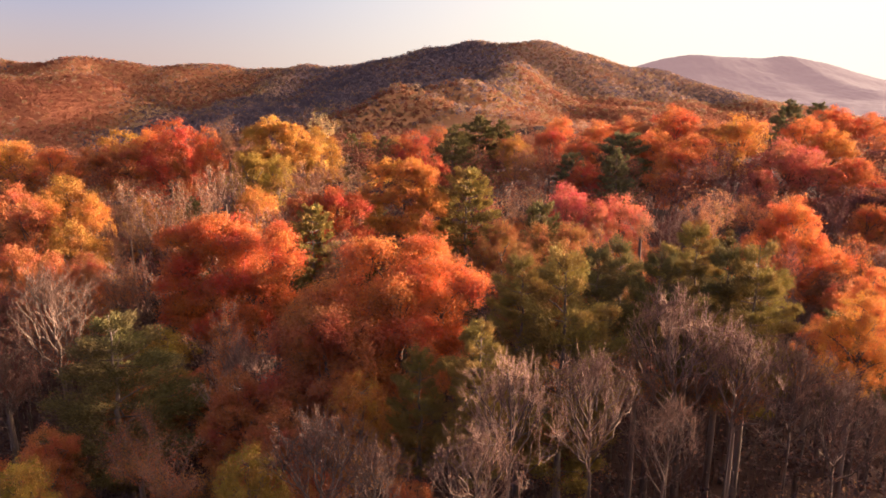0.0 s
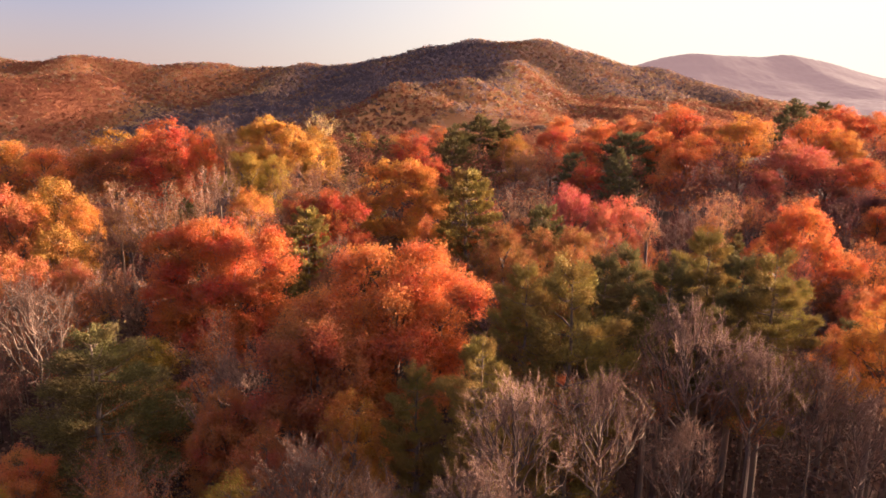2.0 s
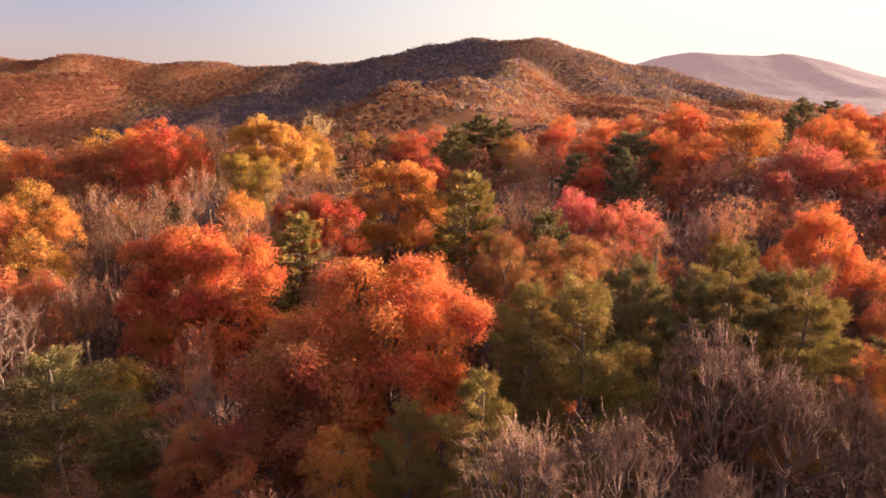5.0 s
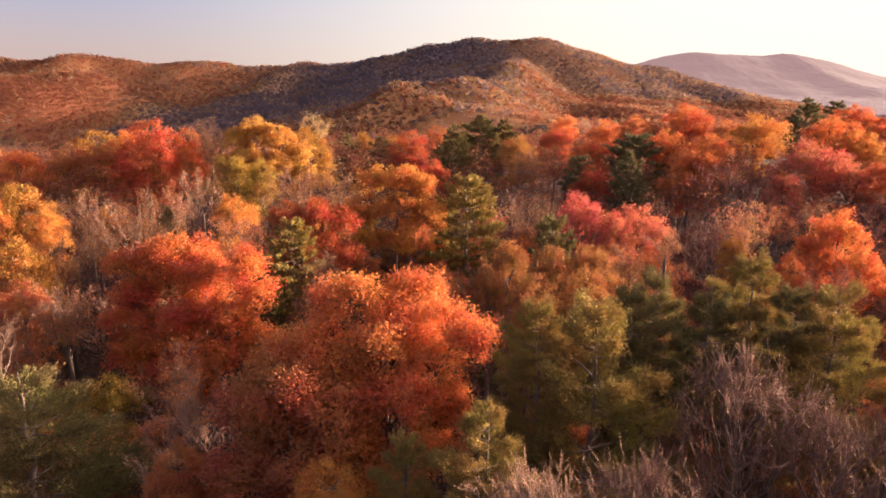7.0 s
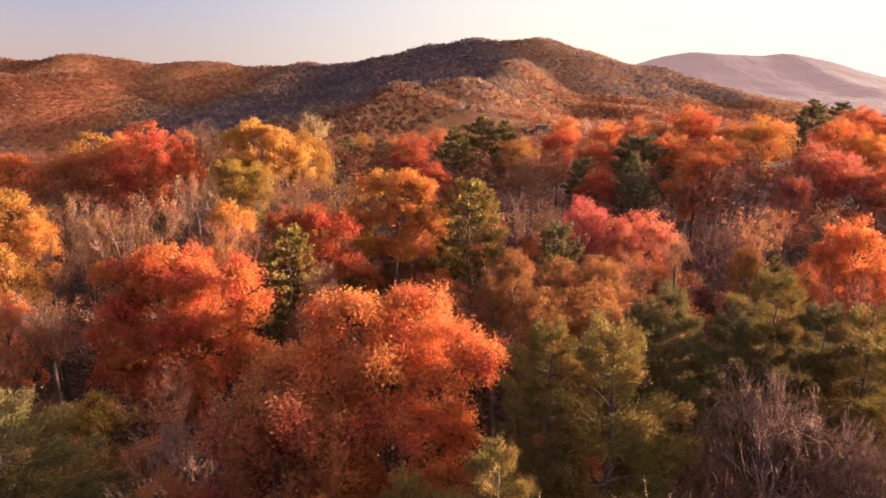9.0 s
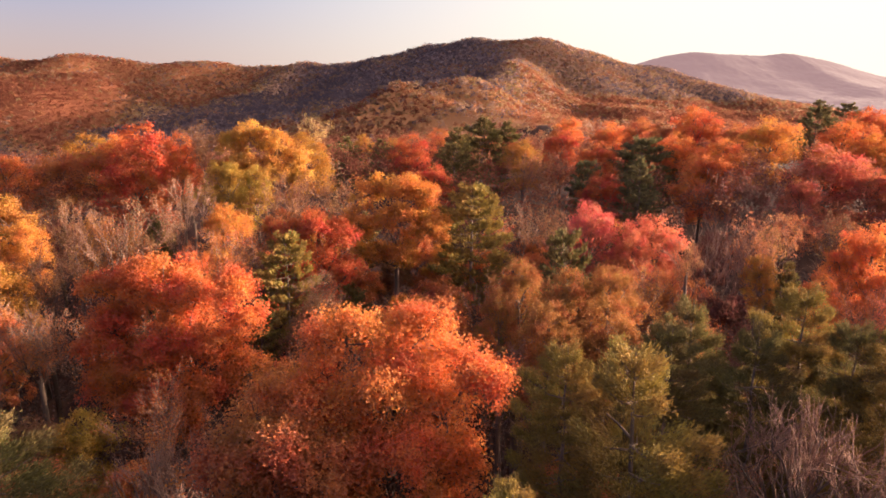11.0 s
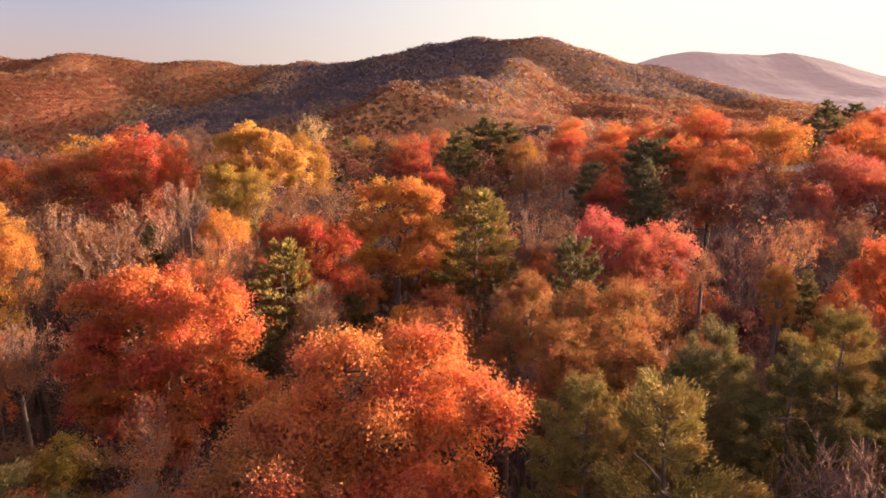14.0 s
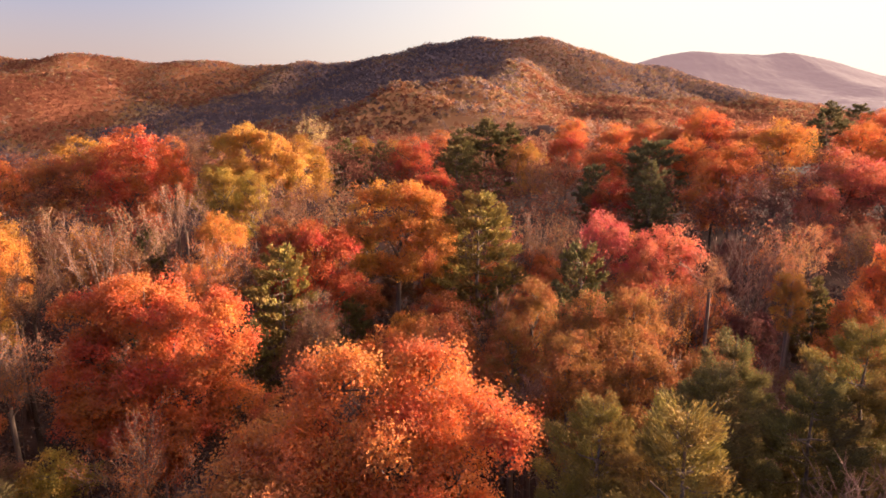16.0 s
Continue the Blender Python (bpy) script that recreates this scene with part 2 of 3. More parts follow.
ground = tagged(new("ground", sheet("ground", graded(-4500, 4500, 150, 5, 1.06), 100 + graded(-1500, 4700, 150, 5, 1.05), ground_height, LITTER)),
                "brown forest floor of fallen leaves, running into hills", "ground", kind="structure")
# hill slopes take the woods' colour, with its painted shade and haze
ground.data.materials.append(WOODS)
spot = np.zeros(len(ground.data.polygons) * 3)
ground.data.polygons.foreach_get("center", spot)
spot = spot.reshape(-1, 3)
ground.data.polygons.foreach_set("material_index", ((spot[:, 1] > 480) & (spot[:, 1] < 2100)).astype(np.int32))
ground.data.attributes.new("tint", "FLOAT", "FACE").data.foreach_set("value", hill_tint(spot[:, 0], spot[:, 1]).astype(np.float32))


def far_mountain(x, y):
    ridges = (crest(x, y, 700, 3500, 190, 1330, 3600, 304, 640), crest(x, y, 1330, 3600, 304, 1860, 3600, 300, 560),
              crest(x, y, 1860, 3600, 300, 2330, 3570, 165, 460), crest(x, y, 2330, 3570, 165, 2750, 3500, -40, 460),
              crest(x, y, 1330, 3600, 280, 1150, 2900, 120, 230), crest(x, y, 1860, 3600, 270, 1800, 2800, 110, 260))
    rough = np.random.RandomState(17).uniform(-1, 1, x.shape)
    return np.maximum(22 * np.log(sum(np.exp(np.clip(r, -60, 500) / 22) for r in ridges)) - 12, -60) - 30 * step(2300, 1800, y) + waves(x / 2, y / 2) * 0.9 + 2.6 * rough


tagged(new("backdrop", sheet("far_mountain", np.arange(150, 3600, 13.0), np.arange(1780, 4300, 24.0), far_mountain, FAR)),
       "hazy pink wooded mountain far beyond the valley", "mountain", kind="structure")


# ---- tree building ----
def tubes(paths, sides=4):
    """Tapered tubes: each path is a list of (point, radius)."""
    verts, faces = [], []
    for path in paths:
        base = len(verts)
        for j, (p, r) in enumerate(path):
            a = path[max(j - 1, 0)][0]
            b = path[min(j + 1, len(path) - 1)][0]
            d = (b - a).normalized()
            u = d.orthogonal().normalized()
            v = d.cross(u)
            for k in range(sides):
                q = 2 * math.pi * k / sides
                verts.append(p + (u * math.cos(q) + v * math.sin(q)) * r)
        for j in range(len(path) - 1):
            for k in range(sides):
                m = (k + 1) % sides
                faces.append((base + j * sides + k, base + j * sides + m, base + (j + 1) * sides + m, base + (j + 1) * sides + k))
    return np.array([tuple(v) for v in verts]), np.array(faces)


def bend(rng, a, b, r0, r1, steps=4, sway=0.12, lift=0.0):
    """A crooked limb from a to b."""
    span = (b - a).length
    out = []
    for j in range(steps + 1):
        t = j / steps
        wob = Vector((rng.gauss(0, 1), rng.gauss(0, 1), rng.gauss(0, 0.6))) * span * sway * math.sin(math.pi * t) * 0.6
        out.append((a.lerp(b, t) + wob + Vector((0, 0, lift * span * math.sin(math.pi * t))), r0 + (r1 - r0) * t))
    return out


def leaf_quads(rs, centres, outward, length, width, upright=0.5, ragged=0.7):
    """Small pointed, folded leaves at the centres, facing roughly outward and up."""
    n = len(centres)
    normal = outward * 0.6 + rs.normal(0, ragged, (n, 3)) + np.array([0, 0, upright])
    normal /= np.linalg.norm(normal, axis=1)[:, None] + 1e-6
    side = np.cross(normal, rs.normal(0, 1, (n, 3)))
    side /= np.linalg.norm(side, axis=1)[:, None] + 1e-6
    along = np.cross(normal, side)
    ln = (length * rs.uniform(0.6, 1.35, n))[:, None]
    wd = (width * rs.uniform(0.6, 1.3, n))[:, None]
    fold = normal * wd * 0.25
    verts = np.stack([centres - along * ln * 0.5, centres + side * wd * 0.5 + fold - along * ln * 0.06,
                      centres + along * ln * 0.5, centres - side * wd * 0.5 + fold - along * ln * 0.06], 1).reshape(-1, 3)
    return verts, np.arange(n * 4).reshape(-1, 4)


def broadleaf_parts(seed, clusters, per, leaf, wide=4.0, spread=0.42):
    """Leader and limbs, one a lobe, and the crown of a leafy tree; z is zero at the top."""
    rng, rs = random.Random(seed), np.random.RandomState(seed)
    lobe = [(Vector((rng.uniform(-0.5, 0.5), rng.uniform(-0.5, 0.5), -wide * 0.5)), wide * 0.48)]
    for count, reach, z0, z1 in ((5, 0.48, -0.6, -1.0), (6, 0.66, -1.1, -1.6), (5, 0.6, -1.75, -2.35)):
        turn = rng.uniform(0, 6.28)
        for k in range(count):
            a = turn + 2 * math.pi * (k + rng.uniform(-0.3, 0.3)) / count
            rad = wide * reach * rng.uniform(0.8, 1.12)
            lobe.append((Vector((rad * math.cos(a), rad * math.sin(a), wide * rng.uniform(z1, z0))), wide * rng.uniform(0.32, 0.46)))
    fork = Vector((0, 0, -2.6 * wide))
    made = [mesh_from("trunk_top", *tubes([bend(rng, fork, lobe[0][0], 0.17, 0.04, 6, 0.06)], 6), BARK, True)]
    spots, out = [], []
    for c, size in lobe:
        root = fork.lerp(lobe[0][0], min(0.75, max(0.05, (c.z + 2.4 * wide) / (2.0 * wide))) * rng.uniform(0.5, 0.9))
        limb = [bend(rng, root, c, 0.1, 0.045, 4, 0.1, 0.05)]
        for j in range(max(4, int(clusters * (size / wide) ** 2))):
            d = Vector((rng.gauss(0, 1), rng.gauss(0, 1), rng.gauss(0.35, 0.8))).normalized()
            p = c + Vector((d.x, d.y, d.z * 0.95)) * size * rng.uniform(0.6, 1.05)
            spots.append(p)
            out.append(d)
            if j % 3 == 0:
                limb.append(bend(rng, c, p, 0.035, 0.012, 3, 0.12))
        made.append(mesh_from("limb", *tubes(limb, 4), BARK, True))
    spots, out = np.array([tuple(p) for p in spots]), np.array([tuple(d) for d in out])
    pick = np.repeat(np.arange(len(spots)), (per * rs.uniform(0.3, 1.7, len(spots))).astype(int))
    centres = spots[pick] + rs.normal(0, 1, (len(pick), 3)) * np.array([spread, spread, spread * 0.72])
    made.append(mesh_from("crown", *leaf_quads(rs, centres, out[pick], leaf, leaf * 0.72), LEAVES))
    return made, 2.55 * wide, BARK


def grand_parts(seed, domes, clumps, per, leaf, spread=0.27):
    """A broad old tree: limbs that each carry a dome of boughs; z is zero at the top. domes: (x, y, z, radius)."""
    rng, rs = random.Random(seed), np.random.RandomState(seed)
    low = min(z for _, _, z, _ in domes)
    fork = Vector((0, 0, low - 1.5))
    made = [mesh_from("trunk_top", *tubes([bend(rng, fork, Vector((domes[0][0] * 0.4, domes[0][1] * 0.4, domes[0][2] - 0.5)), 0.2, 0.06, 6, 0.05)], 6), BARK, True)]
    spots, out = [], []
    for x, y, z, r in domes:
        c = Vector((x, y, z))
        root = Vector((0, 0, max(fork.z, z - 1.6 * r - 0.7 * math.hypot(x, y))))
        limb = [bend(rng, root, c, 0.12, 0.05, 5, 0.08, 0.04)]
        for k in range(int(9 + 2 * r)):
            d = Vector((rng.gauss(0, 1), rng.gauss(0, 1), rng.gauss(0.3, 0.75))).normalized()
            bough, size = c + d * r * rng.uniform(0.45, 0.72), r * rng.uniform(0.28, 0.46)
            limb.append(bend(rng, c, bough, 0.05, 0.02, 3, 0.1))
            for j in range(max(4, int(clumps * size * size))):
                e = Vector((rng.gauss(0, 1), rng.gauss(0, 1), rng.gauss(0.35, 0.8))).normalized()
                p = bough + e * size * rng.uniform(0.5, 1.1)
                spots.append(tuple(p))
                out.append(tuple((d + e).normalized()))
                if j % 4 == 0:
                    limb.append(bend(rng, bough, p, 0.02, 0.008, 2, 0.1))
        made.append(mesh_from("limb", *tubes(limb, 4), BARK, True))
    spots, out = np.array(spots), np.array(out)
    pick = np.repeat(np.arange(len(spots)), (per * rs.uniform(0.2, 1.8, len(spots))).astype(int))
    centres = spots[pick] + rs.normal(0, spread, (len(pick), 3)) * np.array([1, 1, 0.75])
    made.append(mesh_from("crown", *leaf_quads(rs, centres, out[pick], leaf, leaf * 0.72), LEAVES))
    return made, 1.5 - low, BARK


def grow(rng, p, d, length, radius, level, paths, tips, rise):
    """Recursive bare boughs that sweep up and fork."""
    steps = 5 if level == 1 else 3 if level < 4 else 2
    q, way, path = p.copy(), d.copy(), [(p.copy(), radius)]
    for j in range(steps):
        way = (way + Vector((rng.gauss(0, 0.1), rng.gauss(0, 0.1), rng.gauss(rise, 0.06)))).normalized()
        q = q + way * length / steps
        path.append((q.copy(), radius * (1 - 0.5 * (j + 1) / steps)))
        if level < 5 and j < steps - 1 and rng.random() < (0.95 if level == 1 else 0.75):
            out = Vector((rng.gauss(0, 0.7), rng.gauss(0, 0.7), rng.gauss(0.0, 0.25)))
            grow(rng, q, (way + out).normalized(), length * rng.uniform(0.4, 0.62), radius * 0.48, level + 1, paths, tips, rise)
    paths.append((level, path))
    if level >= 5:
        tips.append(q)
        return
    for k in range(2 if rng.random() < 0.6 else 3):
        turn = Vector((rng.gauss(0, 0.46), rng.gauss(0, 0.46), rng.gauss(0.0, 0.2)))
        grow(rng, q, (way + turn).normalized(), length * rng.uniform(0.6, 0.82), radius * 0.58, level + 1, paths, tips, rise)


def bare_parts(seed, leaves=0, leaf=0.22, wide=4.0, deep=7.0, start=1, fine=0.0125):
    """Limbs and twigs of a leafless tree; z is zero at the top; with some clinging leaves if asked."""
    rng, rs = random.Random(seed), np.random.RandomState(seed)
    limbs, tips = [], []
    for k in range(5):
        a = 2 * math.pi * (k + rng.uniform(-0.3, 0.3)) / 5
        lean = rng.uniform(0.8, 1.7) if k else 0.15
        paths = []
        grow(rng, Vector((0, 0, rng.uniform(-0.8, 0.6))), Vector((lean * math.cos(a), lean * math.sin(a), 1)).normalized(), 4.4 if start == 1 else 3.2, 0.062, start, paths, tips, 0.08)
        limbs.append(paths)
    allp = np.array([tuple(p) for paths in limbs for _, path in paths for p, _ in path])
    sx, sz, up = wide / np.percentile(np.hypot(allp[:, 0], allp[:, 1]), 96), deep / np.percentile(allp[:, 2], 99.6), Vector((0, 0, deep))

    def fit(p):
        return Vector((p.x * sx, p.y * sx, p.z * sz)) - up

    made = [mesh_from("limb", *tubes([[(fit(p), r) for p, r in path] for level, path in paths if level <= 3], 4), PALE_BARK, True) for paths in limbs]
    made.append(mesh_from("twig_spray", *tubes([[(fit(p), max(r, fine)) for p, r in path] for paths in limbs for level, path in paths if level > 3], 3), TWIGS, True))
    if leaves:
        spots = np.array([tuple(fit(p)) for p in tips])
        pick = rs.randint(0, len(spots), leaves)
        centres = spots[pick] + rs.normal(0, 0.28, (leaves, 3))
        out = spots[pick] + np.array([0, 0, deep * 0.7])
        out /= np.linalg.norm(out, axis=1)[:, None]
        made.append(mesh_from("crown", *leaf_quads(rs, centres, out, leaf, leaf * 0.7), LEAVES))
    return made, deep, PALE_BARK


def arch(rng, a, b, r0, r1, steps, out=0.56, up=0.42):
    """A bough that leaves a sideways and sweeps up into b."""
    mid = Vector((a.x + (b.x - a.x) * out, a.y + (b.y - a.y) * out, a.z + (b.z - a.z) * up))
    path = []
    for j in range(steps + 1):
        t = j / steps
        p = a * (1 - t) ** 2 + mid * (2 * t * (1 - t)) + b * (t * t)
        wob = (b - a).length * 0.035 * math.sin(math.pi * t)
        path.append((p + Vector((rng.gauss(0, wob), rng.gauss(0, wob), rng.gauss(0, wob))), r0 + (r1 - r0) * t))
    return path


def fan_parts(seed, wide=4.0, deep=7.0):
    """A leafless tree whose boughs fan out from the trunk and end in a dome of fine upswept twigs; z is zero at the top."""
    rng = random.Random(seed)
    made, twigs = [], []
    head = Vector((rng.gauss(0, 0.3), rng.gauss(0, 0.3), -0.32 * deep))
    made.append(mesh_from("trunk_top", *tubes([bend(rng, Vector((0, 0, -deep)), head, 0.1, 0.05, 6, 0.03)], 6), PALE_BARK, True))
    count = 12
    for k in range(count):
        f = k / (count - 1)
        turn = 2.4 * k + rng.uniform(-0.3, 0.3)
        root = Vector((0, 0, -deep)).lerp(head, 0.06 + 0.9 * f)
        tilt = radians(66 - 56 * f + rng.uniform(-8, 8))
        reach = rng.uniform(0.82, 1.06)

        def shell(a, b, r):
            return Vector((wide * r * math.sin(b) * math.cos(a), wide * r * math.sin(b) * math.sin(a), -0.62 * deep + 0.62 * deep * r * math.cos(b)))
        tip = shell(turn, tilt, reach)
        bough = arch(rng, root, tip, 0.07, 0.025, 7)
        limb = [bough]
        for j in range(8):
            p, rad = bough[rng.randint(2, 7)]
            q = shell(turn + rng.gauss(0, 0.42), max(0.05, tilt + rng.gauss(-0.08, 0.3)), reach * rng.uniform(0.8, 1.05))
            q = p.lerp(q, rng.uniform(0.7, 1.0))
            side = arch(rng, p, q, rad * 0.66, 0.018, 4, 0.55, 0.45)
            limb.append(side)
            for m in range(5):
                a, rad2 = side[rng.randint(1, 4)]
                d = ((q - p).normalized() * 0.8 + Vector((rng.gauss(0, 0.55), rng.gauss(0, 0.55), 0.55 + rng.gauss(0, 0.25)))).normalized()
                e = a + d * rng.uniform(0.5, 1.3) * wide / 4
                twig = bend(rng, a, e, max(0.014, rad2 * 0.6), 0.01, 2, 0.08)
                twigs.append(twig)
                for n in range(2):
                    g = a.lerp(e, rng.uniform(0.3, 1.0))
                    h = (d + Vector((rng.gauss(0, 0.5), rng.gauss(0, 0.5), 0.35 + rng.gauss(0, 0.25)))).normalized()
                    twigs.append([(g, 0.013), (g + h * rng.uniform(0.3, 0.7) * wide / 4, 0.009)])
        made.append(mesh_from("limb", *tubes(limb, 4), PALE_BARK, True))
    made.append(mesh_from("twig_spray", *tubes(twigs, 3), TWIGS, True))
    return made, deep, PALE_BARK


def pine_parts(seed, pads, blades, blade, broad, wide=3.6, deep=9.5, flat=0.0):
    """Leader, whorled branches and needle tufts of a pine; z is zero at the top."""
    rng, rs = random.Random(seed), np.random.RandomState(seed)
    leader = [bend(rng, Vector((0, 0, -deep)), Vector((rng.uniform(-0.2, 0.2), rng.uniform(-0.2, 0.2), -0.1)), 0.18, 0.025, 7, 0.015)]
    limbs, spots, way = [], [], []
    z = 0.0
    while z < deep * 0.97:
        f = z / deep
        reach = wide * (0.55 + 1.5 * f if f < 0.3 else max(0.08, 1 - ((f - 0.3) / 0.7) ** (1.5 + flat))) * rng.uniform(0.78, 1.12)
        a0, count = rng.uniform(0, 6.28), rng.choice((5, 5, 6))
        for k in range(count):
            a = a0 + 2 * math.pi * k / count + rng.uniform(-0.25, 0.25)
            length = max(0.45, reach * rng.uniform(0.65, 1.15))
            d = Vector((math.cos(a), math.sin(a), 0))
            across = Vector((-d.y, d.x, 0))
            root = Vector((0, 0, z - deep + rng.uniform(-0.25, 0.25)))
            tip = root + d * length + Vector((0, 0, length * rng.uniform(0.0, 0.24) + 0.35 * f))
            limbs.append(bend(rng, root, tip, 0.045, 0.012, 3, 0.05, -0.06))
            for j in range(max(4, int(pads * length / wide))):
                t = 1 - (rng.random() ** 1.2) * 0.68
                off = across * rng.gauss(0, 0.42) * length * (1.12 - t) + Vector((0, 0, rng.gauss(0.05, 0.1) + 0.2 * t * t))
                spots.append(tuple(root.lerp(tip, t) + off))
                way.append(tuple((d * 0.8 + off * 0.5 + Vector((0, 0, 0.55))).normalized()))
        z += rng.uniform(0.9, 1.35) * (1.15 - 0.45 * f)
    for j in range(3):
        spots.append((0.0, 0.0, -0.25 - 0.25 * j))
        way.append((0, 0, 1))
    spots, way = np.array(spots), np.array(way)
    n = len(spots) * blades
    pick = np.repeat(np.arange(len(spots)), blades)
    along = way[pick] * 1.2 + rs.normal(0, 0.42, (n, 3))
    along /= np.linalg.norm(along, axis=1)[:, None]
    side = np.cross(along, rs.normal(0, 1, (n, 3)))
    side /= np.linalg.norm(side, axis=1)[:, None]
    ln = (blade * rs.uniform(0.6, 1.25, n))[:, None]
    root = spots[pick] + rs.normal(0, 1, (n, 3)) * np.array([0.13, 0.13, 0.1])
    wd = blade * broad
    verts = np.stack([root - side * wd * 0.5, root + along * ln * 0.55 + side * wd, root + along * ln, root + along * ln * 0.55 - side * wd], 1).reshape(-1, 3)
    return [mesh_from("trunk_top", *tubes(leader, 6), BARK, True), mesh_from("branchwork", *tubes(limbs, 4), BARK, True),
            mesh_from("crown", verts, np.arange(n * 4).reshape(-1, 4), NEEDLES)], deep * 0.95, BARK


def stem(seed, mat):
    """A trunk one metre high, tapering, to be stretched to its tree."""
    rng = random.Random(seed)
    path = [(Vector((rng.gauss(0, 0.04), rng.gauss(0, 0.04), z)), r) for z, r in ((-0.05, 0.34), (0.03, 0.27), (0.2, 0.24), (0.45, 0.22), (0.7, 0.2), (1.03, 0.16))]
    path[-1] = (Vector((0, 0, 1.03)), 0.16)
    return mesh_from("trunk", *tubes([path], 8), mat, True)


STEMS = {BARK.name: [stem(k, BARK) for k in range(3)], PALE_BARK.name: [stem(9 + k, PALE_BARK) for k in range(3)]}
FRONT_BROAD = [broadleaf_parts(111 + k, 115, 105, 0.148, spread=0.29) for k in range(3)]
NEAR_BROAD = [broadleaf_parts(11 + k, 105, 78, 0.19, spread=0.3) for k in range(4)]
MID_BROAD = [broadleaf_parts(31 + k, 84, 74, 0.225, spread=0.36) for k in range(5)]
NEAR_BARE = [fan_parts(51 + k) for k in range(4)]
MID_BARE = [bare_parts(61 + k, start=2, fine=0.021) for k in range(3)]
NEAR_SPARSE = [bare_parts(71 + k, 3200, 0.15) for k in range(3)]
MID_SPARSE = [bare_parts(81 + k, 2700, 0.2, start=2, fine=0.019) for k in range(4)]
NEAR_PINE = [pine_parts(91 + k, 92, 26, 0.18, 0.1, flat=0.3 + 0.5 * (k % 3)) for k in range(4)]
MID_PINE = [pine_parts(101 + k, 34, 12, 0.36, 0.18, flat=0.4 * k) for k in range(4)]

# leaf colours; MAROON is darkened to paint shade in the right-hand hollow
SCARLET, CRIMSON, MAROON = (0.62, 0.155, 0.047), (0.52, 0.105, 0.04), (0.21, 0.076, 0.058)
ORANGE, AMBER, RUST, GOLD = (0.68, 0.2, 0.055), (0.61, 0.24, 0.048), (0.52, 0.16, 0.058), (0.43, 0.19, 0.036)
ROSE, MAGENTA, TAN, PEACH, STRAW = (0.6, 0.165, 0.09), (0.6, 0.135, 0.1), (0.29, 0.135, 0.068), (0.5, 0.2, 0.09), (0.58, 0.38, 0.14)
OLIVE, PINE, DARKPINE, OLIVEPINE = (0.4, 0.235, 0.042), (0.18, 0.13, 0.041), (0.18, 0.145, 0.058), (0.275, 0.174, 0.036)
HONEY, RUSSET = (0.62, 0.31, 0.065), (0.37, 0.15, 0.045)
WOOD = (0.3, 0.2, 0.15)

WORDS = {SCARLET: "scarlet red", CRIMSON: "deep crimson", MAROON: "shade-darkened maroon", ORANGE: "bright orange", AMBER: "amber orange", RUST: "rust brown",
         GOLD: "golden yellow", ROSE: "rose red", MAGENTA: "magenta pink", TAN: "pale tan", PEACH: "peach coloured", STRAW: "straw yellow", OLIVE: "olive yellow",
         HONEY: "honey gold", RUSSET: "russet brown", PINE: "olive green", DARKPINE: "dark green", OLIVEPINE: "yellowish green"}
made_trees = []
dice = random.Random(5)


def plant(x, y, top, radius, colour, forms, label, category, group, base_radius):
    """One tree with its foot on the ground, its top at that height and its crown of that radius."""
    foot = float(ground_height(np.array([x]), np.array([y]))[0])
    meshes, deep, mat = dice.choice(forms)
    side = radius / base_radius
    size = min(max(min(0.6 * (top - foot) / deep, 1.25 * side), 0.85 * side), (top - foot) * 0.92 / deep)
    thing = tagged(new(category.replace(" ", "_"), None), label, category, group)
    thing.matrix_world = Matrix.Translation((x, y, foot)) @ Matrix.Rotation(dice.uniform(0, 6.28), 4, "Z")
    thing.empty_display_size = 0.5
    girth = (0.6 + 0.4 * size) * (0.34 if category == "bare tree" else 1.0)
    trunk = new("trunk", dice.choice(STEMS[mat.name]))
    trunk.parent = thing
    trunk.matrix_basis = Matrix.Diagonal((girth, girth, top - foot - deep * size, 1))
    for me in meshes:
        name = me.name.split(".")[0]
        ob = new(name, me)
        ob.parent = thing
        ob.matrix_basis = Matrix.Translation((0, 0, top - foot)) @ Matrix.Diagonal((radius / base_radius, radius / base_radius, size, 1))
        if name == "crown":
            ob.color = (*colour, 1)
        elif name in ("twig_spray", "branchwork"):
            ob["kind"] = "stuff"
    made_trees.append((x, y, radius))
    return thing


def leafy(x, y, top, radius, colour):
    return plant(x, y, top, radius, colour, FRONT_BROAD if y < 43 else NEAR_BROAD if y < 60 else MID_BROAD, WORDS[colour] + " autumn broadleaf tree with a full crown", "tree", "broadleaf trees", 4.0)


def sparse(x, y, top, radius, colour):
    return plant(x, y, top, radius, colour, NEAR_SPARSE if y < 60 else MID_SPARSE, "thin grey-limbed tree keeping few " + WORDS[colour] + " leaves", "tree", "half-bare trees", 4.0)


def bare(x, y, top, radius, colour):
    return plant(x, y, top, radius, colour, NEAR_BARE if y < 60 else MID_BARE, "leafless pale grey-brown tree with fine upswept twigs", "bare tree", "bare trees", 4.0)


def pine(x, y, top, radius, colour):
    return plant(x, y, top, radius, colour, NEAR_PINE if y < 60 else MID_PINE, WORDS[colour] + " pine with layered needle boughs", "pine tree", "pines", 3.6)


